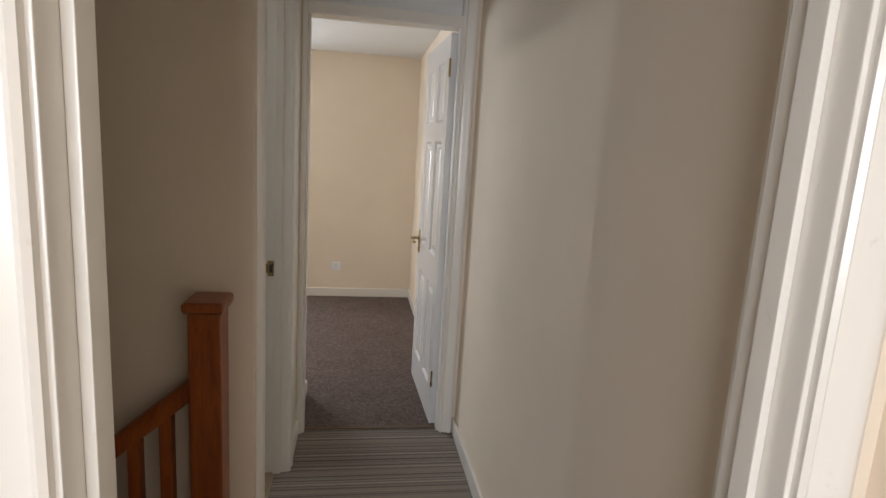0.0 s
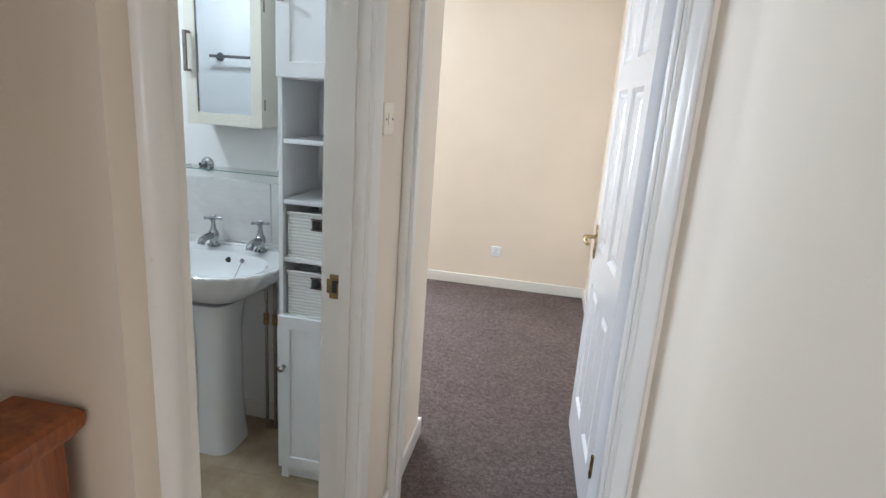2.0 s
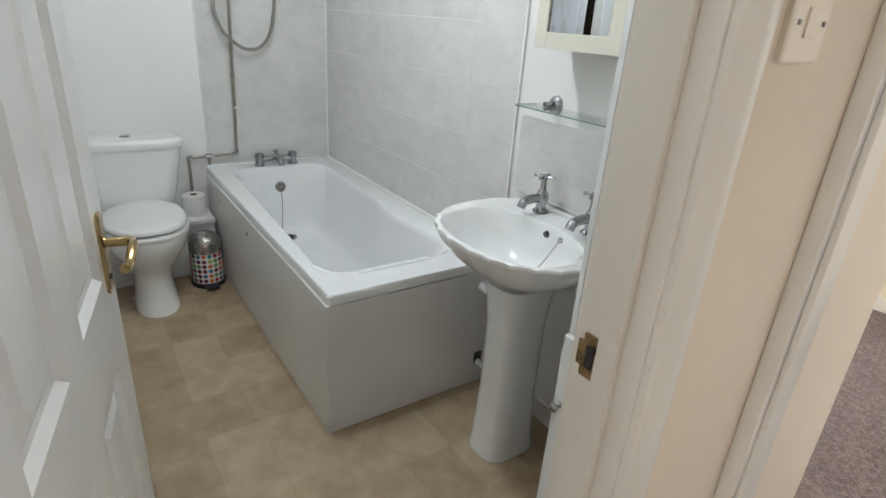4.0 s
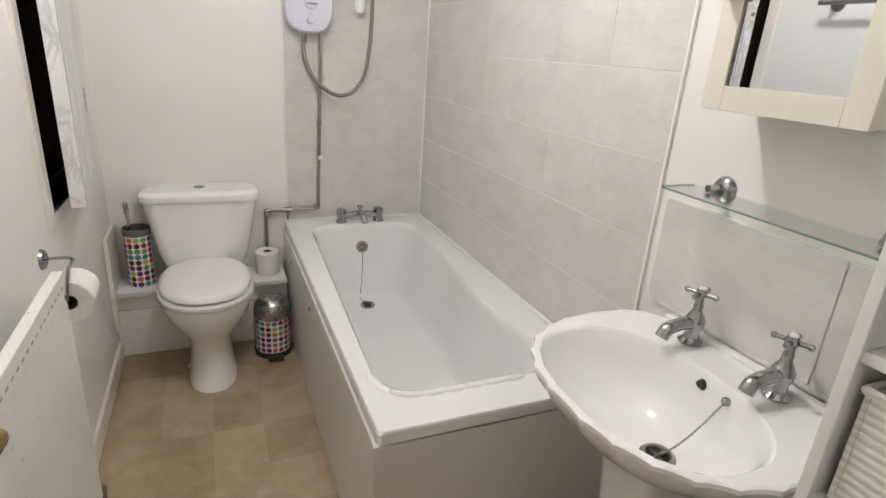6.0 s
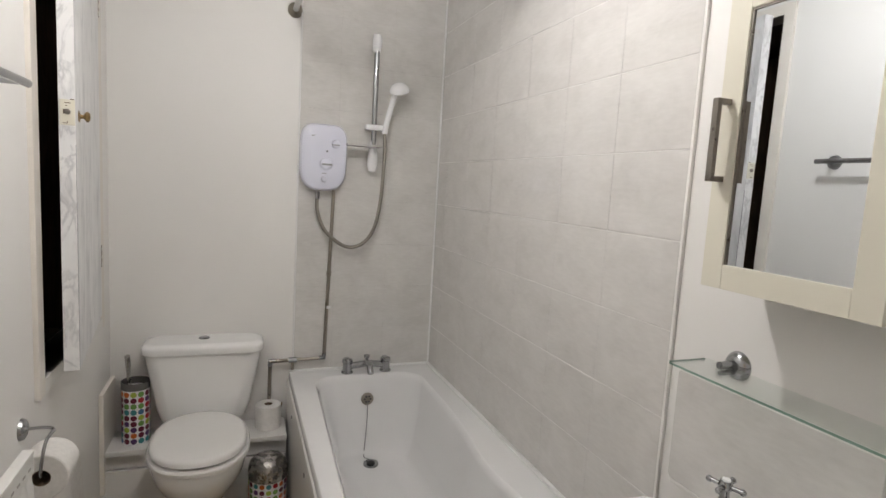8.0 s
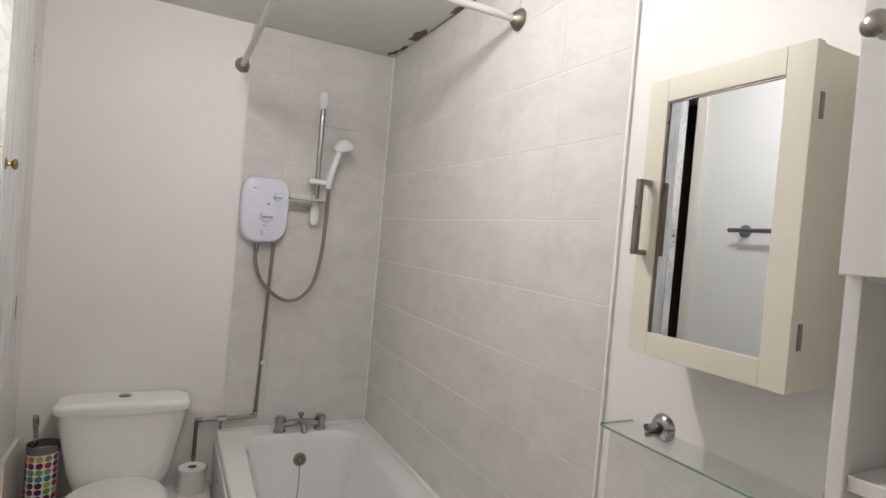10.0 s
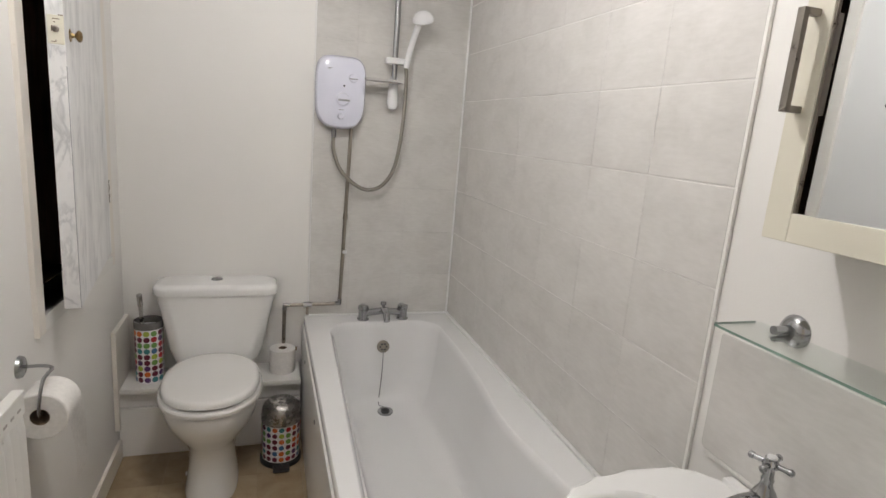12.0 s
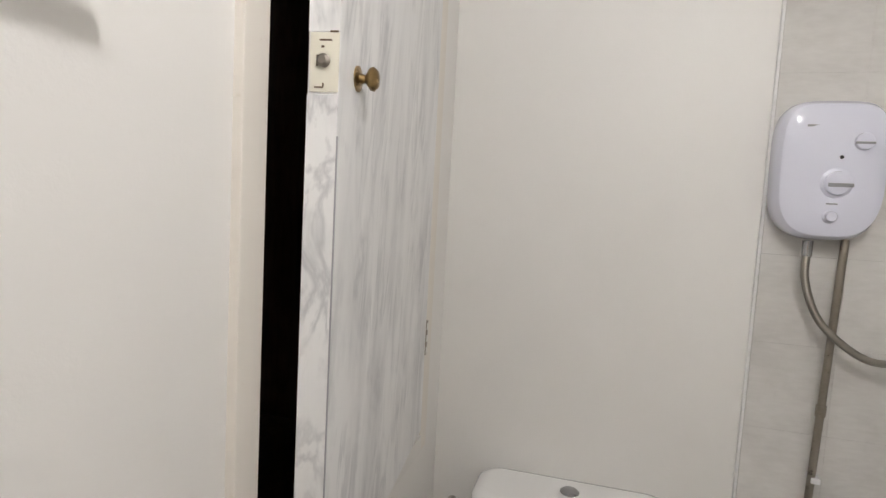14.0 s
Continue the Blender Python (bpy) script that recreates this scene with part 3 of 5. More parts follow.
def bedroom_frame():
    fr = tagged(new("door_frame_bedroom"), "white glossed storey-height door frame with a solid panel over the door", "door frame", kind="structure")
    y0, y1 = 3.135, 3.245
    part("jamb", box((0.075, y0, 0), (ND[0], y1, HB), 0.003), TRIM, fr)
    part("jamb", box((ND[1], y0, 0), (ND[1] + 0.03, y1, HB), 0.003), TRIM, fr)
    part("head", box((ND[0], y0, 2.098), (ND[1], y1, 2.152), 0.003), TRIM, fr)
    part("transom_panel", box((ND[0], 3.18, 2.152), (ND[1], 3.20, 2.30), 0.002), CEIL, fr)
    part("door_stop", box((ND[0], 3.15, 0), (ND[0] + 0.012, 3.195, 2.098), 0.002), TRIM, fr)
    part("door_stop", box((ND[1] - 0.012, 3.15, 0), (ND[1], 3.195, 2.098), 0.002), TRIM, fr)
    prof = [(3.14 - u, ND[1] + 0.006 + v) for u, v in ARCH]
    bm = bmesh.new()
    rings = [[bm.verts.new((q, p, z)) for p, q in prof] for z in (0.0, 2.36)]
    k = len(prof)
    for i in range(k):
        bm.faces.new((rings[0][i], rings[0][(i + 1) % k], rings[1][(i + 1) % k], rings[1][i]))
    bm.faces.new(rings[0])
    bm.faces.new(rings[1])
    part("architrave", bm, TRIM, fr)
    part("threshold_bar", box((ND[0], 3.178, 0.0), (ND[1], 3.204, 0.006), 0.002), CARD, fr)


bedroom_frame()

# skirting boards


def skirting(name, lo, hi, label):
    solid(name, box(lo, hi, 0.005), TRIM, label, "skirting")


sk = "white glossed skirting board along the wall"
skirting("baseboard_landing_east", (0.904, 0.985, 0.0), (0.92, 3.125, 0.088), sk)
skirting("baseboard_landing_west", (0.075, BD[1] + 0.075, 0.0), (0.09, 3.132, 0.088), sk)
skirting("baseboard_alcove", (0.075, 3.247, 0.003), (0.090, 3.636, 0.088), sk)
skirting("baseboard_bedroom_south", (-2.59, 3.62, 0.003), (0.075, 3.636, 0.088), sk)
skirting("baseboard_bedroom_north", (-2.59, 5.898, 0.003), (0.904, 5.914, 0.088), sk)
skirting("baseboard_bedroom_east", (0.904, 3.25, 0.003), (0.92, 5.914, 0.088), sk)
skirting("baseboard_bath_south", (-2.56, 2.078, 0.0), (-0.06, 2.094, 0.085), sk)
skirting("baseboard_bath_north", (-1.04, 3.536, 0.0), (-0.40, 3.55, 0.085), sk)


# ---- doors ----


def panel_door(name, m, w, h, t, label, side):
    """A six-panel moulded door; hinge at the origin, leaf along +x, faces at y = 0 and y = t. side: where the handle's free edge lies."""
    d = tagged(new(name), label, "door", kind="structure")
    d.matrix_basis = m
    st, mid = 0.105, 0.10
    cols = [(st, w / 2 - mid / 2), (w / 2 + mid / 2, w - st)]
    rows = [(0.20, 0.76), (0.93, 1.56), (1.66, h - 0.115)]
    x_cuts = [0, *[v for c in cols for v in c], w]
    for a, b in zip(x_cuts[::2], x_cuts[1::2]):
        part("stile", box((a, 0, 0.006), (b, t, h)), DOOR_WHITE, d, smooth=False)
    for a, b in cols:
        for z0, z1 in zip([0.006] + [r[1] for r in rows], [r[0] for r in rows] + [h]):
            part("rail", box((a, 0.0, z0), (b, t, z1)), DOOR_WHITE, d, smooth=False)
    for a, b in cols:
        for z0, z1 in rows:
            bm = bmesh.new()
            ins = [(0.0, 0.0), (0.016, 0.011), (0.03, 0.011), (0.05, 0.004)]
            for yy, s in ((0.0, 1), (t, -1)):
                rings = [[bm.verts.new(p) for p in ((a + i, yy + s * k, z0 + i), (b - i, yy + s * k, z0 + i), (b - i, yy + s * k, z1 - i), (a + i, yy + s * k, z1 - i))] for i, k in ins]
                for p, q in zip(rings, rings[1:]):
                    for i in range(4):
                        bm.faces.new((p[i], p[(i + 1) % 4], q[(i + 1) % 4], q[i]))
                bm.faces.new(rings[-1])
            part("panel", bm, DOOR_WHITE, d, smooth=False)
    return d


def lever_handle(parent, x, y, z, out, toward, mat):
    """A backplate with a curved lever. out: +1 or -1 along y; toward: along x."""
    hd = part("door_handle", loft([rrect(x - 0.02, x + 0.02, z - 0.075, z + 0.075, 0, 0.012), rrect(x - 0.02, x + 0.02, z - 0.075, z + 0.075, 0.004, 0.012), rrect(x - 0.016, x + 0.016, z - 0.07, z + 0.07, 0.007, 0.01)]), mat, parent, "brass lever handle on a backplate",
              Matrix(((1, 0, 0, 0), (0, 0, out, y), (0, 1, 0, 0), (0, 0, 0, 1))))
    zl = z + 0.02
    line = smooth_line([(x, y + out * 0.004, zl), (x, y + out * 0.035, zl), (x + toward * 0.006, y + out * 0.05, zl), (x + toward * 0.04, y + out * 0.052, zl - 0.002), (x + toward * 0.075, y + out * 0.05, zl - 0.012), (x + toward * 0.10, y + out * 0.046, zl - 0.010)], 5)
    lv = part("lever", tube(line, 0.0085, 10), mat, hd)
    lv.matrix_parent_inverse = hd.matrix_basis.inverted()
    kb = part("keyhole", cyl((x, y + out * 0.006, z - 0.045), (x, y + out * 0.009, z - 0.045), 0.006, n=12), BLACK, hd)
    kb.matrix_parent_inverse = hd.matrix_basis.inverted()


d1 = panel_door("door_bedroom", pose(0.826, 3.222, 0, 0, 0, 92.5), 0.715, 2.088, 0.035, "white six-panel bedroom door standing open against the wall", 1)
lever_handle(d1, 0.66, 0.035, 0.93, 1, -1, BRASS)
for z in (0.27, 1.92):
    part("hinge", cyl((-0.004, 0.036, z - 0.045), (-0.004, 0.036, z + 0.045), 0.006, n=10), BRONZE, d1, "dull brass butt hinge")
d2 = panel_door("door_bathroom", pose(-0.034, 2.088, 0, 0, 0, 168.8) @ pose(0, -0.035, 0), 0.70, 2.03, 0.035, "white six-panel bathroom door standing open towards the wall", 1)
lever_handle(d2, 0.64, 0.0, 0.965, -1, -1, BRASS)
lever_handle(d2, 0.64, 0.035, 0.965, 1, -1, BRASS)

# strike plate on the bathroom jamb, light switch and pull of paint beside it
sp = tagged(part("strike_plate", boxes(((-0.016, 2.785, 0.93), (0.012, 2.789, 0.998)), ((-0.024, 2.7845, 0.945), (-0.014, 2.7885, 0.985)), bevel=0.001), BRONZE), "worn brass strike plate on the bathroom door jamb", "strike plate")
part("keeper_hole", box((-0.008, 2.783, 0.948), (0.006, 2.786, 0.982)), BLACK, sp)


def wall_plate(name, m, w, h, label, category, holes, mat=None):
    t = thing(name, m, label, category)
    part("plate", loft([rrect(-w / 2, w / 2, -h / 2, h / 2, 0, 0.006), rrect(-w / 2, w / 2, -h / 2, h / 2, 0.006, 0.006), rrect(-w / 2 + 0.004, w / 2 - 0.004, -h / 2 + 0.004, h / 2 - 0.004, 0.009, 0.005)]), mat or PLASTIC, t)
    for x0, x1, y0, y1, mat, nm in holes:
        part(nm, box((x0, y0, 0.008), (x1, y1, 0.0115), 0.001), mat, t)
    return t


wall_plate("light_switch", pose(0.075, 2.945, 1.41, 90, 0, 90), 0.086, 0.086, "cream plastic light switch on the landing wall", "light switch",
           [(-0.012, 0.012, -0.016, 0.016, CREAM_PLASTIC, "rocker"), (-0.031, -0.026, -0.003, 0.003, GREY_PLASTIC, "screw"), (0.026, 0.031, -0.003, 0.003, GREY_PLASTIC, "screw")], CREAM_PLASTIC)
wall_plate("wall_socket", pose(0.165, 5.914, 0.312, 90, 0, 0), 0.086, 0.086, "white plastic socket outlet low on the bedroom wall", "socket",
           [(-0.004, 0.004, 0.008, 0.020, GREY_PLASTIC, "earth_slot"), (-0.016, -0.008, -0.016, -0.010, GREY_PLASTIC, "live_slot"), (0.008, 0.016, -0.016, -0.010, GREY_PLASTIC, "neutral_slot")])


# ---- landing: newel and stair rail ----


def balustrade():
    b = thing("stair_balustrade", pose(-0.03, 1.888, 0), "red-brown varnished wooden newel, handrail and square balusters beside the stairs", "balustrade")
    part("newel_post", box((-0.043, -0.043, -0.30), (0.043, 0.043, 1.05), 0.006), RED_WOOD, b)
    rings = [rrect(-0.047, 0.047, -0.05, 0.05, 1.048, 0.003, 2), rrect(-0.051, 0.051, -0.060, 0.066, 1.056, 0.006, 2), rrect(-0.053, 0.053, -0.062, 0.068, 1.066, 0.008, 2),
             rrect(-0.052, 0.052, -0.061, 0.067, 1.074, 0.006, 2), rrect(-0.045, 0.045, -0.054, 0.060, 1.080, 0.004, 2)]
    part("newel_cap", loft(rings), RED_WOOD, b)
    slope = math.tan(radians(40))
    length = 2.6
    prof = [(-0.026, -0.03), (0.026, -0.03), (0.030, -0.008), (0.031, 0.012), (0.024, 0.028), (0.010, 0.035), (-0.010, 0.035), (-0.024, 0.028), (-0.031, 0.012), (-0.030, -0.008)]

    def run(prof, z0, name):
        bm = bmesh.new()
        rr = []
        for k in (0.0, -length):
            rr.append([bm.verts.new((-0.043 + k, u, z0 + v + k * slope)) for u, v in prof])
        n = len(prof)
        for i in range(n):
            bm.faces.new((rr[0][i], rr[0][(i + 1) % n], rr[1][(i + 1) % n], rr[1][i]))
        bm.faces.new(rr[0])
        bm.faces.new(rr[1])
        part(name, bm, RED_WOOD, b)

    run(prof, 0.825, "handrail")
    run([(-0.028, -0.13), (0.028, -0.13), (0.028, 0.10), (-0.028, 0.10)], -0.05, "string")
    for i in range(24):
        x = -0.112 - 0.083 * i
        zt = 0.805 + (x + 0.043) * slope
        part("baluster", box((x - 0.017, -0.017, zt - 0.82), (x + 0.017, 0.017, zt), 0.003), RED_WOOD, b)


balustrade()


# ---- bathroom: bath ----
W, N, S = -2.745, 3.55, 2.078
TN = 3.541        # face of the tiles on the long wall
TW = -2.736       # face of the tiles on the end wall


def bath():
    b = thing("bath", pose(0, 0, 0), "white acrylic bath with flat side panels and chrome fittings", "bath")
    x0, x1, y0, y1, z = TW + 0.003, -1.05, 2.83, TN - 0.003, 0.548

    def ring(a, c, d, e, zz, r, bend=0.0):
        """Rounded rectangle with points along its sides; bend skews the near side and swells the wall side's rim inwards."""
        out = []
        for cx, cy, a0 in ((c - r, e - r, 0), (a + r, e - r, 90), (a + r, d + r, 180), (c - r, d + r, 270)):
            arc = [(cx + r * math.cos(radians(a0 + 9 * i)), cy + r * math.sin(radians(a0 + 9 * i))) for i in range(11)]
            if out:
                px, py = out[-1]
                out += [(px + (arc[0][0] - px) * k / 14, py + (arc[0][1] - py) * k / 14) for k in range(1, 14)]
            out += arc
        px, py = out[-1]
        qx, qy = out[0]
        out += [(px + (qx - px) * k / 14, py + (qy - py) * k / 14) for k in range(1, 14)]
        mid = (d + e) / 2
        pts = []
        for x, y in out:
            near = max(0.0, min(1.0, (mid - y) / (mid - d)))
            wall = max(0.0, min(1.0, (y - mid) / (e - mid)))
            y += bend * (near * -0.039 * (x + 1.95) - wall * 0.046 * math.exp(-((x + 1.66) / 0.30) ** 2))
            pts.append((x, y, zz))
        return pts

    rings = [ring(x0, x1, y0, y1, z - 0.035, 0.012), ring(x0, x1, y0, y1, z - 0.006, 0.014), ring(x0 + 0.005, x1 - 0.005, y0 + 0.005, y1 - 0.005, z, 0.014)]
    spec = [((-2.637, -1.172, 2.905, 3.450), z, 0.12, 1), ((-2.631, -1.178, 2.911, 3.444), z - 0.005, 0.118, 1), ((-2.614, -1.200, 2.924, 3.432), z - 0.028, 0.115, 1),
            ((-2.588, -1.285, 2.957, 3.415), z - 0.16, 0.115, 0.7), ((-2.567, -1.39, 2.98, 3.39), z - 0.28, 0.115, 0.5), ((-2.55, -1.47, 3.0, 3.37), z - 0.335, 0.11, 0.3),
            ((-2.51, -1.55, 3.03, 3.34), z - 0.364, 0.10, 0.1), ((-2.40, -1.75, 3.10, 3.27), z - 0.376, 0.07, 0)]
    for (a, c, d, e), zz, r, bend in spec:
        rings.append(ring(a, c, d, e, zz, r, bend))
    part("tub", loft(rings, cap_start=False), ACRYLIC, b)
    # scalloped grip moulded along the sloping end
    pts = []
    for k in range(121):
        u = k / 120
        a = min(u / 0.3, 1) * math.pi / 2
        y = 2.876 + 0.12 * (1 - math.cos(a)) + 0.29 * max(0.0, u - 0.3) / 0.7
        x = -1.292 + 0.12 * math.sin(a)
        pts.append((x + 0.004 * abs(math.sin(u * 22)), y, z - 0.010 + 0.005 * abs(math.sin(u * 22)) ** 0.5))
    part("grip_ridge", tube(pts, 0.0145, 14), ACRYLIC, b, "moulded scalloped ridge along the rim")
    part("side_panel", box((x0, y0 - 0.007, 0.012), (x1 + 0.002, y0 + 0.004, z - 0.037), 0.002), PANEL, b, "pale plastic bath panel")
    part("end_panel", box((x1 - 0.006, y0 + 0.004, 0.012), (x1 + 0.002, y1, z - 0.040), 0.002), PANEL, b, "pale plastic bath end panel")
    part("corner_strip", box((x1 - 0.012, y0 - 0.010, 0.002), (x1 + 0.005, y0 + 0.006, z - 0.034), 0.003), PANEL, b)
    part("plinth", boxes(((x0, y0 - 0.004, 0.0), (x1 - 0.014, y0 + 0.008, 0.014)), ((x1 - 0.014, y0 + 0.006, 0.0), (x1 - 0.002, y1, 0.014))), SEALANT, b)
    part("panel_screw", cyl((-1.95, y0 - 0.006, 0.44), (-1.95, y0 - 0.011, 0.44), 0.008, n=12), CHROME, b)
    part("panel_screw", cyl((-2.45, y0 - 0.006, 0.44), (-2.45, y0 - 0.011, 0.44), 0.008, n=12), CHROME, b)
    # overflow, waste, plug and chain
    ov = part("overflow", lathe([(0.0, 0.006), (0.012, 0.006), (0.024, 0.005), (0.030, 0.002), (0.030, -0.004), (0, -0.004)], 24, pose(-2.594, 3.19, 0.435, 0, 82, 0)), PEWTER, b, "dull chrome overflow rose")
    for k in range(6):
        a = k * math.pi / 3
        part("overflow_hole", cyl((-2.589, 3.19 + 0.015 * math.cos(a), 0.436 + 0.015 * math.sin(a)), (-2.586, 3.19 + 0.015 * math.cos(a), 0.436 + 0.015 * math.sin(a)), 0.0045, n=8), BLACK, ov)
    part("waste", lathe([(0, 0.004), (0.020, 0.004), (0.034, 0.006), (0.036, 0.001), (0.036, -0.004), (0, -0.004)], 24, pose(-2.45, 3.185, 0.1775)), CHROME, b, "chrome bath waste")
    part("plug", lathe([(0, 0.016), (0.006, 0.016), (0.018, 0.010), (0.02, 0.004), (0, 0.004)], 20, pose(-2.45, 3.185, 0.177)), BLACK, b)
    part("plug_chain", tube(smooth_line([(-2.586, 3.19, 0.425), (-2.566, 3.186, 0.34), (-2.556, 3.18, 0.26), (-2.54, 3.172, 0.205), (-2.505, 3.165, 0.185), (-2.47, 3.178, 0.192), (-2.45, 3.185, 0.194)], 6), 0.0022, 6), CHROME, b, "thin chrome bead chain")
    # mixer tap across the end
    tp = part("mixer_tap", tube([(-2.665, 3.10, z + 0.032), (-2.665, 3.15, z + 0.036), (-2.665, 3.195, z + 0.042), (-2.665, 3.24, z + 0.036), (-2.665, 3.29, z + 0.032)], 0.017, 14), CHROME, b, "chrome bath mixer tap")
    for y in (3.10, 3.29):
        part("tap_base", lathe([(0.029, 0), (0.029, 0.006), (0.023, 0.012), (0.022, 0.05), (0.026, 0.053), (0.025, 0.066), (0.0, 0.070)], 20, pose(-2.665, y, z)), CHROME, tp)
        part("tap_lever", box((-0.030, -0.012, 0.0), (0.032, 0.012, 0.016), 0.006, m=pose(-2.665, y, z + 0.058, 0, -8, 0)), CHROME, tp)
    part("spout", tube(smooth_line([(-2.665, 3.195, z + 0.045), (-2.63, 3.195, z + 0.055), (-2.59, 3.195, z + 0.048), (-2.565, 3.195, z + 0.022)], 5), 0.0155, 12), CHROME, tp)
    part("diverter_knob", lathe([(0.008, 0), (0.008, 0.02), (0.014, 0.022), (0.014, 0.034), (0.0, 0.037)], 16, pose(-2.665, 3.195, z + 0.05)), CHROME, tp)


bath()
solid("bath_sealant", boxes(((TW, 3.527, 0.546), (-1.055, TN, 0.558)), ((TW, 2.83, 0.546), (TW + 0.012, 3.527, 0.557)), bevel=0.003), SEALANT, "white sealant bead between bath and tiles", "sealant")
solid("corner_sealant", box((TW - 0.001, TN - 0.008, 0.556), (TW + 0.008, TN + 0.001, 2.41), 0.003), SEALANT, "white sealant line up the tiled corner", "sealant")
solid("tile_trim", box((-1.0663, 3.5409, 0.0), (-1.0585, 3.5495, H - 0.01), 0.001, 2), WHITE_WALL, "white plastic trim at the edge of the tiles", "trim")
solid("tile_edge", box((-2.745, 2.846, 0.552), (-2.734, 2.8525, H - 0.005), 0.001), SEALANT, "pale edge of the tiles on the end wall", "trim")
solid("tile_bed_north", box((-2.745, 3.5423, 0.40), (-1.0656, 3.55, H - 0.002)), GROUT, "pale grout behind the long wall's tiles", "grout")
solid("tile_bed_west", box((-2.745, 2.8525, 0.40), (-2.7395, 3.5423, H - 0.002)), GROUT, "pale grout behind the end wall's tiles", "grout")


# ---- bathroom: toilet ----


def toilet():
    t = thing("toilet", pose(-2.745, 2.462, 0), "white ceramic close-coupled toilet with the lid down", "toilet")
    cy = 0.0
    # pan: foot, waist and bowl
    prof = [(0.000, 0.215, 0.585, 0.098, 2.4), (0.02, 0.215, 0.582, 0.098, 2.4), (0.09, 0.21, 0.555, 0.088, 2.3), (0.17, 0.20, 0.545, 0.085, 2.2), (0.225, 0.19, 0.565, 0.105, 2.1),
            (0.275, 0.17, 0.605, 0.142, 2.1), (0.325, 0.15, 0.635, 0.166, 2.15), (0.365, 0.14, 0.645, 0.174, 2.2), (0.39, 0.14, 0.645, 0.174, 2.2), (0.396, 0.145, 0.64, 0.17, 2.2)]
    part("pan", loft([oval((a + b) / 2, cy, z, (b - a) / 2, r, 56, e) for z, a, b, r, e in prof]), CERAMIC, t)
    part("foot_screw", cyl((0.40, -0.094, 0.035), (0.40, -0.100, 0.035), 0.008, n=10), PLASTIC, t)

    def seat_ring(z, g):
        return [(0.405 + (x - 0.405) * g, y * g, z) for x, y, _ in oval(0.405, cy, z, 0.243, 0.184, 56, 2.25)]
    part("seat", loft([seat_ring(0.397, 0.985), seat_ring(0.401, 1.015), seat_ring(0.414, 1.02), seat_ring(0.420, 1.0), seat_ring(0.421, 0.90)]), SEATM, t, "white plastic toilet seat")
    part("lid", loft([seat_ring(0.4245, 0.86), seat_ring(0.426, 0.94), seat_ring(0.431, 0.965), seat_ring(0.443, 0.96), seat_ring(0.451, 0.93), seat_ring(0.455, 0.86), seat_ring(0.457, 0.5)]), SEATM, t, "closed white toilet lid")
    for y in (-0.075, 0.075):
        part("seat_hinge", lathe([(0.018, 0), (0.018, 0.022), (0.012, 0.032), (0, 0.034)], 16, pose(0.185, y, 0.396)), PLASTIC, t)
    # cistern, wider at the top
    cis = part("cistern", loft([rrect(0.015, 0.160, -0.150, 0.150, 0.398, 0.05), rrect(0.010, 0.176, -0.172, 0.172, 0.412, 0.055), rrect(0.008, 0.184, -0.190, 0.190, 0.47, 0.056), rrect(0.006, 0.178, -0.212, 0.212, 0.58, 0.056), rrect(0.004, 0.182, -0.230, 0.230, 0.67, 0.056), rrect(0.004, 0.184, -0.233, 0.233, 0.705, 0.056)]), CERAMIC, t)
    part("cistern_lid", loft([rrect(0.002, 0.190, -0.240, 0.240, 0.704, 0.058), rrect(0.001, 0.194, -0.245, 0.245, 0.710, 0.06), rrect(0.001, 0.195, -0.246, 0.246, 0.730, 0.06), rrect(0.003, 0.192, -0.243, 0.243, 0.739, 0.058), rrect(0.008, 0.184, -0.235, 0.235, 0.746, 0.054),
                              rrect(0.022, 0.162, -0.212, 0.212, 0.750, 0.04)]), CERAMIC, cis)
    fl = part("flush_button", lathe([(0.0, 0.008), (0.018, 0.008), (0.021, 0.006), (0.024, 0.003), (0.024, 0.0)], 24, pose(0.082, -0.004, 0.749)), CHROME, cis, "chrome push button")
    for y in (-0.10, 0.10):
        part("cistern_bolt", cyl((0.10, y, 0.385), (0.10, y, 0.40), 0.016, n=12), PLASTIC, cis)


toilet()


def pipe_boxing():
    b = thing("pipe_boxing", pose(W, S, 0), "low white painted pipe boxing with a shelf behind the toilet", "boxing")
    part("shelf", box((0.0, 0.004, 0.295), (0.205, 0.735, 0.318), 0.004), FLAKED, b, "white shelf board with chipped paint")
    part("front_panel", box((0.155, 0.004, 0.225), (0.172, 0.735, 0.295), 0.002), WHITE_WALL, b)
    part("lower_panel", box((0.160, 0.004, 0.0), (0.180, 0.735, 0.219), 0.002), WHITE_WALL, b)
    part("upright_board", box((0.0, 0.002, 0.318), (0.235, 0.020, 0.575), 0.004), TRIM, b)
    part("upright_edge", box((0.215, 0.002, 0.15), (0.235, 0.020, 0.318), 0.003), TRIM, b)


pipe_boxing()


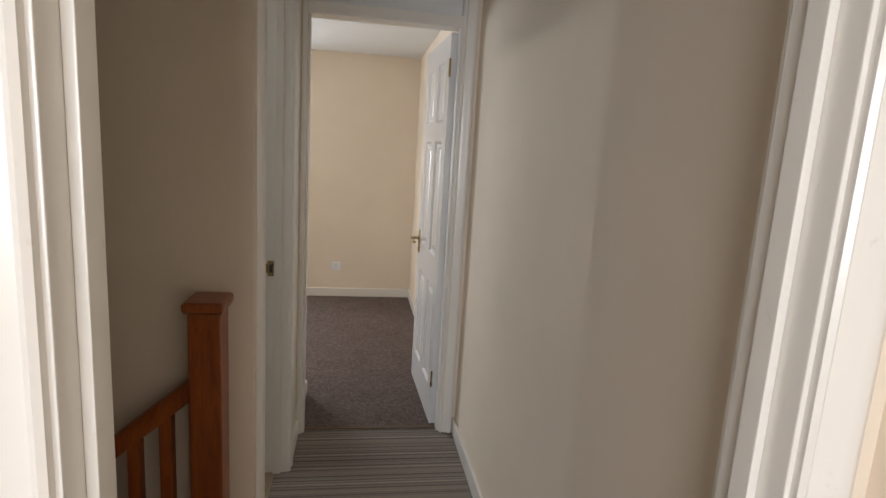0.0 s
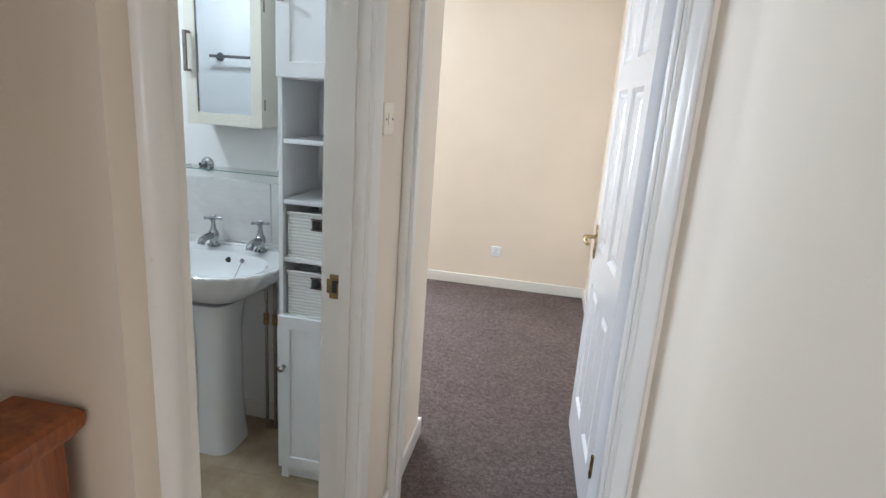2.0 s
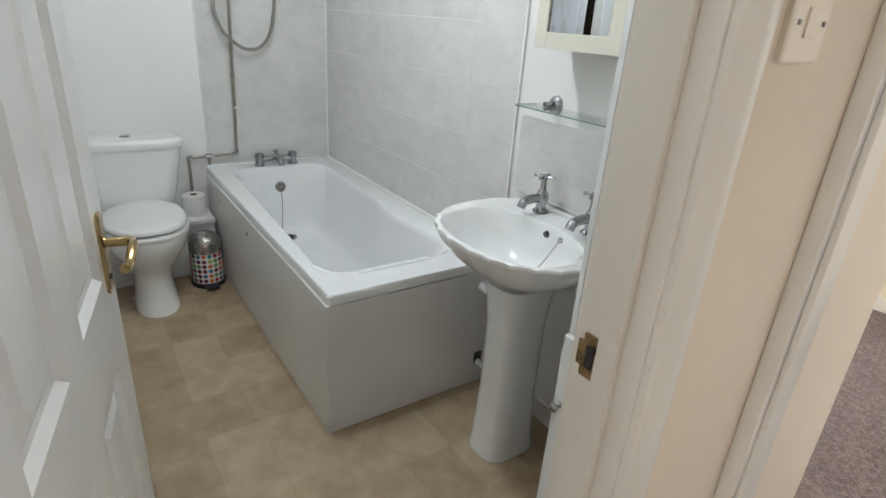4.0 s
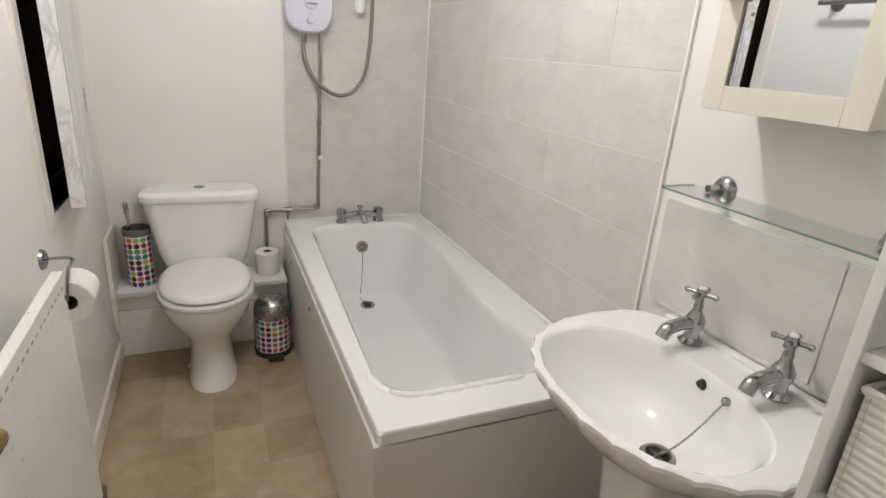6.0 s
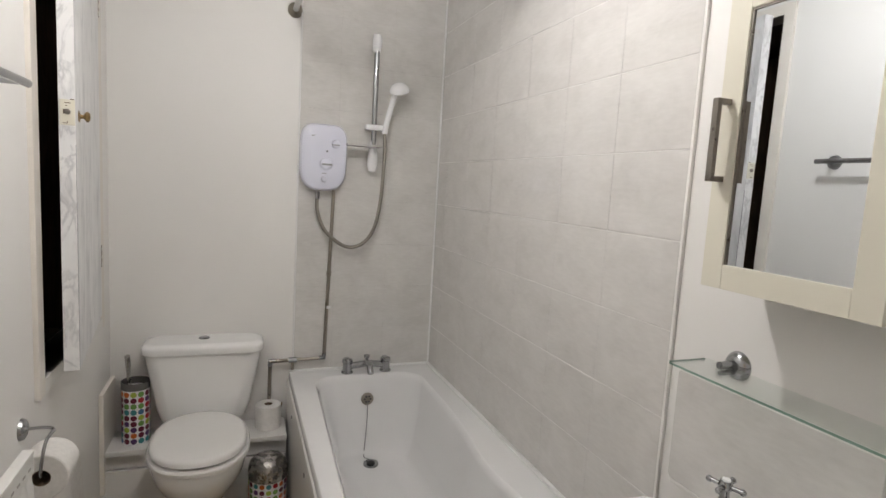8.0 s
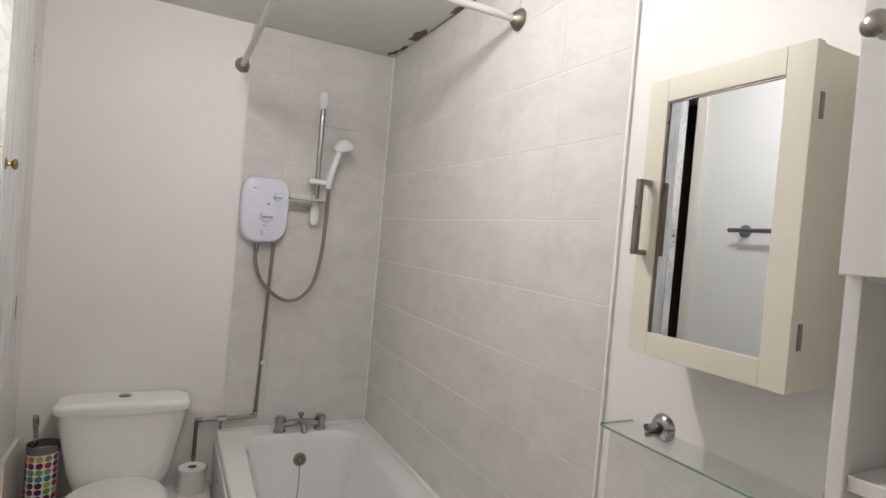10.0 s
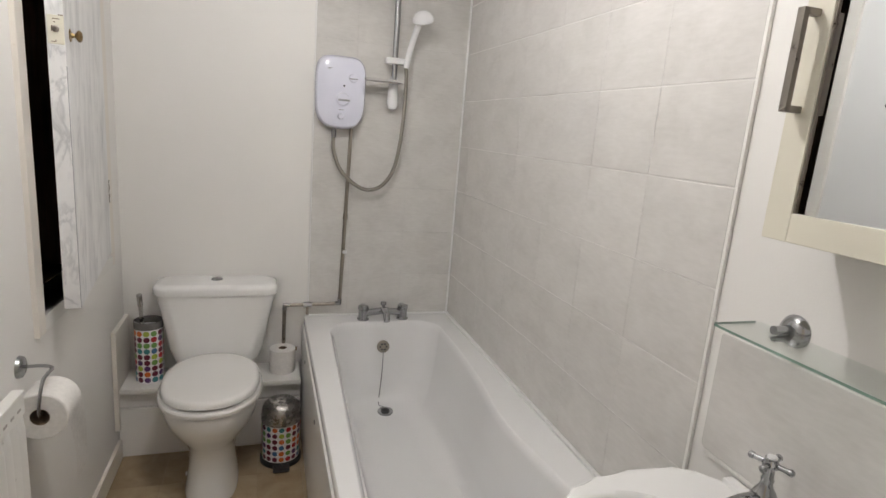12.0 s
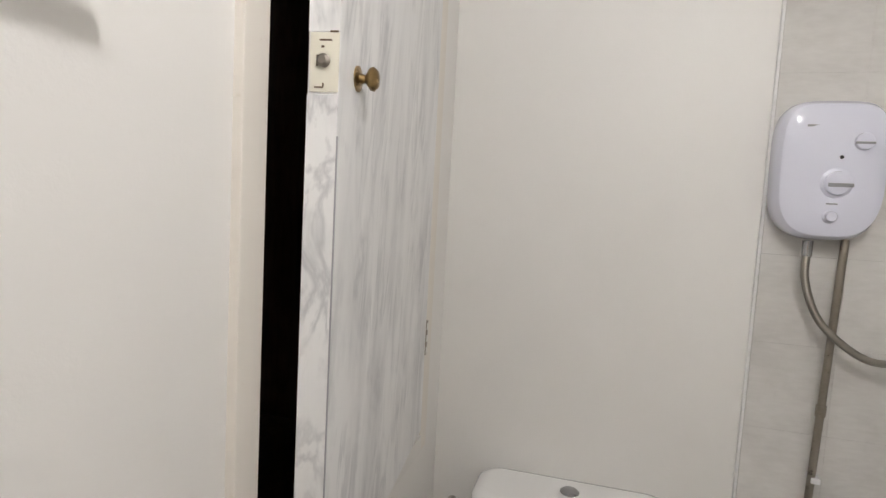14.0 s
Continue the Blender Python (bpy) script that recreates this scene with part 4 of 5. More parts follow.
def dotted(parent, r0, z0, z1, r1, rows, per, r_dot, seed):
    """Round coloured dots, a disc each, wrapped on a slightly tapered drum."""
    rnd = random.Random(seed)
    for i in range(rows):
        z = z0 + (z1 - z0) * (i + 0.5) / rows
        r = r0 + (r1 - r0) * (z - z0) / (z1 - z0)
        for k in range(per):
            a = 2 * math.pi * (k + 0.0) / per
            bm = bmesh.new()
            pts = []
            for j in range(10):
                b = 2 * math.pi * j / 10
                aa = a + r_dot * math.cos(b) / r
                pts.append(bm.verts.new(((r + 0.0008) * math.cos(aa), (r + 0.0008) * math.sin(aa), z + r_dot * math.sin(b))))
            c = bm.verts.new(((r + 0.0014) * math.cos(a), (r + 0.0014) * math.sin(a), z))
            for j in range(10):
                bm.faces.new((pts[j], pts[(j + 1) % 10], c))
            part("dot", bm, DOTS[min(int(rnd.random() ** 1.5 * len(DOTS)), len(DOTS) - 1)], parent, smooth=False)


def toilet_brush():
    t = thing("toilet_brush", pose(-2.632, 2.193, 0.318), "toilet brush in a tall plastic holder with coloured dots", "toilet brush")
    h = part("holder", lathe([(0, 0), (0.051, 0), (0.054, 0.004), (0.054, 0.25), (0.052, 0.25), (0.052, 0.01), (0, 0.01)], 28), PLASTIC, t)
    dotted(h, 0.054, 0.006, 0.235, 0.054, 9, 12, 0.0122, 5)
    part("rim_band", lathe([(0.0545, 0.238), (0.0555, 0.238), (0.0555, 0.268), (0.0515, 0.268), (0.0515, 0.238)], 28), BARREL, t)
    part("handle", lathe([(0, 0.02), (0.008, 0.02), (0.008, 0.33), (0.0105, 0.335), (0.0105, 0.385), (0.0, 0.388)], 14, pose(0.004, -0.008, 0, 3, 2, 0)), STEEL, t, "brushed steel handle")


toilet_brush()


def pedal_bin():
    t = thing("pedal_bin", pose(-2.44, 2.728, 0), "small pedal bin with coloured dots and a steel domed lid", "bin")
    part("base", lathe([(0, 0), (0.082, 0), (0.086, 0.004), (0.086, 0.022), (0.080, 0.026), (0, 0.026)], 32), BLACK, t)
    body = part("body", lathe([(0.078, 0.024), (0.080, 0.19), (0.080, 0.196), (0, 0.196)], 32), PLASTIC, t)
    dotted(body, 0.0782, 0.028, 0.192, 0.0802, 6, 18, 0.0112, 9)
    part("lid", lathe([(0.082, 0.192), (0.083, 0.196), (0.083, 0.222), (0.081, 0.240), (0.074, 0.260), (0.058, 0.276), (0.032, 0.286), (0, 0.289)], 32), STEEL, t, "brushed steel domed lid")
    part("pedal", box((0.07, -0.034, 0.004), (0.116, 0.034, 0.020), 0.006), BLACK, t)


pedal_bin()


def paper_roll(bm, r=0.052, core=0.020, h=0.10, m=None):
    return add_lathe(bm, [(core, 0), (r - 0.003, 0), (r, 0.003), (r, h - 0.003), (r - 0.003, h), (core, h), (core - 0.0015, h), (core - 0.0015, 0), (core, 0)], 32, m)


sr = thing("toilet_roll", pose(-2.650, 2.735, 0.318), "white toilet roll standing on the boxing shelf", "toilet roll")
part("paper", paper_roll(bmesh.new(), 0.057, 0.020, 0.11), PAPER, sr)
part("core", lathe([(0.0183, 0.0), (0.0178, 0.0), (0.0178, 0.109), (0.0183, 0.109)], 24), CARD, sr)


def roll_holder():
    t = thing("toilet_roll_holder", pose(-1.705, S, 0.798), "chrome wall holder carrying a toilet roll with a loose sheet", "toilet roll holder")
    part("rosette", lathe([(0, 0.012), (0.018, 0.012), (0.026, 0.008), (0.029, 0.0), (0, 0)], 24, pose(0, 0, 0, -90, 0, 0)), CHROME, t)
    part("arm", tube(smooth_line([(0, 0.005, 0), (0.004, 0.05, 0.003), (0.012, 0.074, 0.0), (0.045, 0.075, 0.0), (0.074, 0.073, -0.008), (0.084, 0.068, -0.045), (0.082, 0.063, -0.088), (0.06, 0.062, -0.097), (-0.02, 0.062, -0.097)], 6), 0.0042, 10), CHROME, t)
    part("paper", paper_roll(bmesh.new(), 0.060, 0.0225, 0.105, pose(-0.030, 0.062, -0.100, 0, 90, 0)), PAPER, t, "white toilet paper")
    part("core", lathe([(0.0215, 0.0), (0.020, 0.0), (0.020, 0.105), (0.0215, 0.105)], 24, pose(-0.030, 0.062, -0.100, 0, 90, 0)), CARD, t, "brown card core")
    # the loose end hangs in front of the roll
    bm = bmesh.new()
    rows = []
    for i in range(13):
        k = i / 12
        rows.append([bm.verts.new((-0.029 + 0.103 * j / 8 + 0.004 * math.sin(3 * k + 0.4 * j), 0.1225 + 0.010 * k + 0.002 * math.sin(5 * k + 0.6 * j), -0.100 - 0.165 * k - (0.014 * (j / 8) if i == 12 else 0))) for j in range(9)])
    for a, b in zip(rows, rows[1:]):
        for j in range(8):
            bm.faces.new((a[j], a[j + 1], b[j + 1], b[j]))
    bmesh.ops.solidify(bm, geom=bm.faces[:], thickness=0.0012)
    part("loose_sheet", bm, PAPER, t)


roll_holder()


def radiator():
    t = thing("radiator", pose(-1.44, S, 0), "white single-panel radiator with chipped paint hung on wall brackets", "radiator")
    w, z0, z1, y0, y1 = 0.72, 0.17, 0.863, 0.086, 0.102
    bm = bmesh.new()
    n = 22
    cols = []
    for i in range(n * 4 + 1):
        y = y1 + (0.0, 0.004, 0.007, 0.004)[i % 4]
        x = w * i / (n * 4)
        cols.append([bm.verts.new((x, yy, z)) for yy, z in ((y1 - 0.002, z0), (y, z0 + 0.05), (y, z1 - 0.08), (y1 - 0.002, z1 - 0.05))])
    for a, b in zip(cols, cols[1:]):
        for k in range(3):
            bm.faces.new((a[k], b[k], b[k + 1], a[k + 1]))
    part("front_panel", bm, FLAKED, t)
    part("back_panel", box((0, y0, z0), (w, y1 - 0.004, z1 - 0.008), 0.003), FLAKED, t)
    seam = part("seam_band", box((0, y1 - 0.006, z1 - 0.052), (w, y1 + 0.004, z1 - 0.006), 0.003), FLAKED, t)
    for i in range(22):
        x = 0.030 + i * (w - 0.06) / 21
        part("spot_weld", box((x - 0.008, y1 + 0.003, z1 - 0.036), (x + 0.008, y1 + 0.0046, z1 - 0.030), 0.0005), DUST, seam)
    part("top_edge", box((-0.002, y0 - 0.002, z1 - 0.010), (w + 0.002, y1 + 0.006, z1), 0.003), FLAKED, t, "white rolled top edge")
    v = part("valve", cyl((-0.03, 0.094, 0.165), (0.01, 0.094, 0.185), 0.010, n=12), CHROME, t, "chrome radiator valve")
    part("valve_cap", lathe([(0.013, 0), (0.015, 0.035), (0.011, 0.045), (0, 0.047)], 14, pose(-0.035, 0.094, 0.165)), CHROME, v)
    part("tail_pipe", cyl((-0.035, 0.094, 0.0), (-0.035, 0.094, 0.165), 0.0075, n=12), PIPE_WHITE, v)
    for x in (0.1, w - 0.14):
        part("bracket", box((x, 0.0, 0.3), (x + 0.04, y0 + 0.001, 0.7), 0.003), FLAKED, t)


radiator()


def towel_rail():
    t = thing("towel_rail", pose(-1.60, S, 1.655), "chrome towel bar fixed high on the wall", "towel rail")
    for x in (0.03, 0.47):
        part("flange", lathe([(0, 0.014), (0.018, 0.013), (0.026, 0.008), (0.028, 0), (0, 0)], 24, pose(x, 0, 0, -90, 0, 0)), CHROME, t)
        part("post", cyl((x, 0.01, 0), (x, 0.066, 0), 0.008, n=14), CHROME, t)
    part("bar", tube([(0.0, 0.066, 0), (0.25, 0.066, 0), (0.50, 0.066, 0)], 0.0095, 14), CHROME, t)


towel_rail()


def stair_cupboard():
    c0, c1, z0, z1 = CUP
    # box coloured dark all over so the door gap shows an unlit inside
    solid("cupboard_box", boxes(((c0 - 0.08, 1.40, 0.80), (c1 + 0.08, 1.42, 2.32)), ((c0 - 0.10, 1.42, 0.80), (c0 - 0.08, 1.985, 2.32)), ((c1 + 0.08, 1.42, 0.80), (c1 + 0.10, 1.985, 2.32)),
                                ((c0 - 0.08, 1.42, 0.80), (c1 + 0.08, 1.985, 0.82)), ((c0 - 0.08, 1.42, 2.30), (c1 + 0.08, 1.985, 2.32))), DARK_WOOD_SHADE, "cupboard over the stairs, inside coloured dark to read as unlit", "cupboard")
    f = tagged(new("cupboard_frame"), "white painted frame of the cupboard opening with worn edges", "cupboard frame", kind="structure")
    e, fy = 0.045, 2.091
    part("jamb", box((c1 - 0.004, 1.99, z0 - e), (c1 + e, fy, z1 + e), 0.003), TRIM, f)
    part("jamb", box((c0 - e, 1.99, z0 - e), (c0 + 0.004, fy - 0.006, z1 + e), 0.003), TRIM, f)
    part("sill", box((c0 + 0.004, 1.99, z0 - e), (c1 - 0.004, fy - 0.003, z0), 0.003), FLAKED, f)
    part("head", box((c0 + 0.004, 1.99, z1), (c1 - 0.004, fy - 0.003, z1 + e), 0.003), TRIM, f)
    w = 0.686
    d = thing("cupboard_door", pose(c0 + 0.010, 2.087, 0, 0, 0, 6.9), "cupboard door covered in white and grey marble film, slightly open", "cupboard door")
    part("leaf", box((0.0, -0.040, z0 + 0.014), (w, 0.0, z1 - 0.004), 0.003), MARBLE, d)
    part("edge_film", boxes(((w - 0.001, -0.039, z0 + 0.016), (w + 0.0012, -0.001, 1.583)), ((w - 0.001, -0.039, 1.656), (w + 0.0012, -0.001, z1 - 0.006))), MARBLE_EDGE, d, "marble film strip wrapped on the edge")
    part("film_seam", box((w - 0.0015, -0.0012, z0 + 0.016), (w + 0.0008, 0.0006, 1.535)), GREY_PLASTIC, d, "dark seam between edge strip and face film")
    part("knob", lathe([(0.0165, 0), (0.0165, 0.002), (0.007, 0.004), (0.0048, 0.011), (0.009, 0.014), (0.0145, 0.018), (0.0155, 0.022), (0.011, 0.027), (0, 0.029)], 20, pose(w - 0.068, 0.0, 1.617, -90, 0, 0)), BRONZE, d, "aged brass knob")
    lk = part("latch_plate", box((w - 0.001, -0.0365, 1.586), (w + 0.002, -0.001, 1.655), 0.001), IVORY, d, "painted-over latch plate")
    part("latch_bolt", lathe([(0.008, 0), (0.008, 0.004), (0.0045, 0.007), (0, 0.007)], 12, pose(w + 0.0018, -0.019, 1.622, 0, 90, 0)), PEWTER, lk)
    part("bolt_bed", box((w + 0.0015, -0.0285, 1.616), (w + 0.0024, -0.0255, 1.629), 0.0004), CARD, lk)
    for lo, hi in (((-0.025, 1.645), (-0.010, 1.6468)), ((-0.030, 1.5905), (-0.019, 1.5922)), ((-0.0225, 1.637), (-0.019, 1.6395)), ((-0.020, 1.5922), (-0.0183, 1.5965)), ((-0.012, 1.6545), (-0.002, 1.6565))):
        part("latch_slot", box((w + 0.0015, lo[0], lo[1]), (w + 0.0028, hi[0], hi[1])), CARD, lk)
    for z in (1.085, 2.035):
        h = part("hinge", box((-0.010, -0.003, z), (0.005, 0.003, z + 0.085), 0.001), TARNISH, d, "rusted butt hinge under flaking paint")
        for q in range(3):
            part("hinge_flake", box((-0.004, 0.002, z + 0.004 + 0.03 * q), (0.006, 0.0045, z + 0.020 + 0.03 * q), 0.001), FLAKED, h)


stair_cupboard()


# ---- bathroom: shower ----


def electric_shower():
    t = thing("electric_shower", pose(TW, 2.957, 1.572), "white electric shower box with dials, hose and chrome riser rail", "shower")
    outline = lambda x, g: [(x, p[0] * g, p[1] * (g if g > 0.9 else g)) for p in [((0.108 + 0.006 * math.sin(a)) * math.copysign(abs(math.cos(a)) ** (0.46 if math.sin(a) > 0 else 0.66), math.cos(a)), (0.160 if math.sin(a) > 0 else 0.147) * math.copysign(abs(math.sin(a)) ** 0.55, math.sin(a))) for a in [2 * math.pi * i / 48 for i in range(48)]]]
    box_ = part("housing", loft([outline(0.0, 0.98), outline(0.03, 1.0), outline(0.055, 0.985), outline(0.072, 0.93), outline(0.080, 0.80), outline(0.083, 0.5)]), LILAC, t)

    def dial(y, z, r, x, nm, mat=LILAC):
        q = part(nm, lathe([(r * 1.25, 0), (r * 1.22, 0.003), (r, 0.005), (r * 0.95, 0.012), (r * 0.8, 0.014), (0, 0.014)], 24, pose(x, y, z, 0, 90, 0)), mat, box_)
        return q
    d1_ = dial(0.006, -0.022, 0.026, 0.081, "temperature_dial")
    part("dial_mark", box((0.095, -0.014, -0.030), (0.097, 0.034, -0.022), 0.001), GREY_PLASTIC, d1_)
    d2_ = dial(0.048, 0.068, 0.018, 0.078, "power_dial")
    part("dial_mark", box((0.090, 0.03, 0.062), (0.093, 0.066, 0.067), 0.001), GREY_PLASTIC, d2_)
    dial(0.0, -0.094, 0.012, 0.081, "start_button")
    part("panel_line", tube(smooth_line([(0.0815, 0.000, 0.046), (0.0810, 0.008, 0.066), (0.0795, 0.026, 0.088), (0.0770, 0.046, 0.100), (0.0745, 0.064, 0.104)], 5), 0.0014, 6), GREY_PLASTIC, box_)
    part("button_label", box((0.0825, -0.010, -0.068), (0.0838, 0.012, -0.065), 0.0004), GREY_PLASTIC, box_)
    part("indicator", cyl((0.08, 0.010, 0.034), (0.085, 0.010, 0.034), 0.004, n=10), BLACK, box_)
    part("indicator", cyl((0.070, 0.074, 0.098), (0.080, 0.074, 0.098), 0.005, n=10), BLACK, box_)
    part("brand_mark", box((0.079, -0.06, 0.098), (0.0815, -0.025, 0.103), 0.0005), GREY_PLASTIC, box_)
    part("hose_nut", cyl((0.04, -0.022, -0.185), (0.04, -0.022, -0.15), 0.011, n=12), CHROME, t)
    # riser rail: bar, end brackets, sliding holder, soap dish
    yb = 0.232
    part("riser_bar", cyl((0.045, yb, 0.02), (0.045, yb, 0.53), 0.0125, n=16), CHROME, t, "chrome riser bar")
    for z, up in ((0.53, 1), (0.07, -1)):
        part("rail_bracket", lathe([(0.014, -0.03), (0.021, 0.0), (0.023, 0.03), (0.018, 0.058), (0.0, 0.066)], 16, pose(0.04, yb, z) @ (Matrix() if up > 0 else pose(0, 0, 0, 180, 0, 0))) if up > 0 else
             lathe([(0.015, 0.03), (0.018, 0.0), (0.024, -0.045), (0.026, -0.085), (0.018, -0.112), (0, -0.120)], 16, pose(0.04, yb, z)), PLASTIC, t, "white plastic rail bracket")
        part("bracket_foot", box((0.0, yb - 0.014, z - 0.012), (0.04, yb + 0.014, z + 0.012), 0.004), PLASTIC, t)
    hl = part("slider", box((0.028, yb - 0.045, 0.148), (0.075, yb + 0.055, 0.175), 0.008), PLASTIC, t, "white sliding handset holder")
    part("soap_dish", box((0.03, yb - 0.135, 0.068), (0.120, yb + 0.03, 0.0715), 0.0015), CLEAR_PLASTIC, t, "thin translucent soap dish")
    part("dish_rim", boxes(((0.116, yb - 0.135, 0.0715), (0.120, yb + 0.03, 0.077)), ((0.03, yb - 0.135, 0.0715), (0.116, yb - 0.131, 0.077)), bevel=0.001), CLEAR_PLASTIC, t)
    # handset leaning out of the holder
    hs = part("handset", tube(smooth_line([(0.075, yb + 0.045, 0.135), (0.082, yb + 0.052, 0.19), (0.094, yb + 0.064, 0.25), (0.112, yb + 0.082, 0.325)], 6), 0.0135, 12), PLASTIC, t, "white shower handset")
    part("spray_head", lathe([(0.0, 0.036), (0.016, 0.034), (0.032, 0.026), (0.043, 0.012), (0.047, 0.0), (0.046, -0.008), (0.040, -0.012), (0, -0.013)], 28, pose(0.124, yb + 0.094, 0.335, 14, 24, 0)), PLASTIC, hs)
    # hose: down from the box in a loop and up to the handset
    part("hose", tube(smooth_line([(0.04, -0.022, -0.16), (0.042, -0.020, -0.24), (0.048, 0.012, -0.325), (0.055, 0.075, -0.385), (0.06, 0.135, -0.408), (0.062, 0.20, -0.385), (0.06, 0.25, -0.31), (0.058, 0.275, -0.18), (0.06, 0.283, -0.03), (0.068, 0.282, 0.08), (0.075, yb + 0.045, 0.135)], 9), 0.0086, 12), HOSE, t, "flexible chrome shower hose")


electric_shower()


def supply_pipe():
    t = thing("supply_pipe", pose(0, 0, 0), "tarnished chrome water pipe feeding the shower", "pipe")
    x = TW + 0.028
    part("riser", cyl((x, 3.012, 1.43), (x, 2.992, 0.622), 0.0085, n=14), TARNISH, t)
    part("run", cyl((x, 2.992, 0.615), (x, 2.742, 0.612), 0.0085, n=14), TARNISH, t)
    part("drop", cyl((x, 2.742, 0.612), (x, 2.740, 0.345), 0.0085, n=14), TARNISH, t)
    for y, z in ((2.992, 0.617), (2.742, 0.612)):
        part("elbow", tube([(x, y, z - 0.022) if y < 2.8 else (x, y, z + 0.022), (x, y, z), (x, y + (0.022 if y < 2.8 else -0.022), z)], 0.0115, 12), CHROME, t)
    part("compression_tee", cyl((x, 2.865, 0.613), (x, 2.825, 0.613), 0.0135, n=8), CHROME, t)
    part("branch", cyl((x, 2.845, 0.613), (x, 2.845, 0.565), 0.007, n=12), TARNISH, t)
    part("coupling", cyl((x, 3.002, 1.02), (x, 3.0025, 1.045), 0.0115, n=8), TARNISH, t)
    part("pipe_clip", box((TW, 2.995, 0.86), (x + 0.012, 3.015, 0.875), 0.003), PLASTIC, t)
    s = part("stop_valve", cyl((x, 2.775, 0.40), (x, 2.80, 0.395), 0.010, n=12), BRONZE, t, "small brass stop valve")
    part("valve_tail", cyl((x, 2.742, 0.40), (x, 2.775, 0.40), 0.007, n=12), TARNISH, t)


supply_pipe()


def curtain_rail():
    t = thing("shower_curtain_rail", pose(0, 0, 2.235), "white L-shaped shower curtain rail with dark end flanges", "curtain rail")
    line = [(W, 2.82, -0.010), (-2.2, 2.82, -0.008), (-1.72, 2.82, 0.0)]
    line += [(-1.72 + 0.145 * math.sin(radians(a)), 2.965 - 0.145 * math.cos(radians(a)), 0.0) for a in range(10, 90, 10)]
    line += [(-1.575, 2.98, 0.0), (-1.575, 3.3, 0.004), (-1.580, N, 0.006)]
    part("rail", tube(line, 0.0125, 14), gloss("white_enamel", (0.68, 0.67, 0.66), 0.3), t)
    part("flange", lathe([(0.014, 0.03), (0.026, 0.018), (0.034, 0.004), (0.034, 0), (0, 0)], 24, pose(W, 2.82, -0.010, 0, 90, 0)), TARNISH, t)
    part("flange", lathe([(0.014, 0.03), (0.026, 0.018), (0.036, 0.004), (0.036, 0), (0, 0)], 24, pose(-1.580, N - 0.012, 0.006, 90, 0, 0)), TARNISH, t)


curtain_rail()

# torn paper and bare board where ceiling and tiles meet
def torn_patch(x0, x1, y0, y1, seed):
    rnd = random.Random(seed)
    n = 18
    cx, cy, rx, ry = (x0 + x1) / 2, (y0 + y1) / 2, (x1 - x0) / 2, (y1 - y0) / 2
    k = [rnd.uniform(0.62, 1.15) for _ in range(n)]
    ring = [(cx + rx * k[i] * math.cos(2 * math.pi * i / n), cy + ry * k[i] * math.sin(2 * math.pi * i / n)) for i in range(n)]
    solid("ceiling_damage", loft([[(x, min(y, 3.540), z) for x, y in ring] for z in (H - 0.0045, H - 0.0005)]), MOULD, "brown patch of torn ceiling paper above the tiles", "damage", "")


for q, (x0, x1, y0, y1) in enumerate(((-2.46, -2.29, 3.488, 3.538), (-2.70, -2.61, 3.503, 3.524), (-2.62, -2.53, 3.516, 3.535), (-2.08, -1.97, 3.512, 3.538), (-2.72, -2.67, 3.49, 3.512))):
    torn_patch(x0, x1, y0, y1, 20 + q)
solid("ceiling_crack", box((-2.30, 3.5365, H - 0.004), (-1.45, 3.5405, H - 0.0006)), MOULD, "dark gap between ceiling edge and tiles", "damage", "")


def ceiling_lamp():
    t = thing("ceiling_light", pose(-1.25, 2.77, H), "white batten lamp holder with a lit round bulb", "ceiling light")
    part("base", lathe([(0.0, 0.0), (0.048, 0.0), (0.046, -0.010), (0.024, -0.018), (0.021, -0.036), (0.0, -0.036)], 28), PLASTIC, t)
    em, nt, b = material("lit_bulb_glass")
    b.inputs["Emission Color"].default_value = (0.93, 1.0, 1.0, 1)
    b.inputs["Emission Strength"].default_value = 6.0
    part("bulb", lathe([(0.012, -0.034), (0.020, -0.042), (0.026, -0.052), (0.026, -0.058), (0.018, -0.066), (0.0, -0.069)], 24), em, t, "glowing white bulb")


ceiling_lamp()


# ---- bathroom: basin ----
BX, BZ = -0.715, 0.819


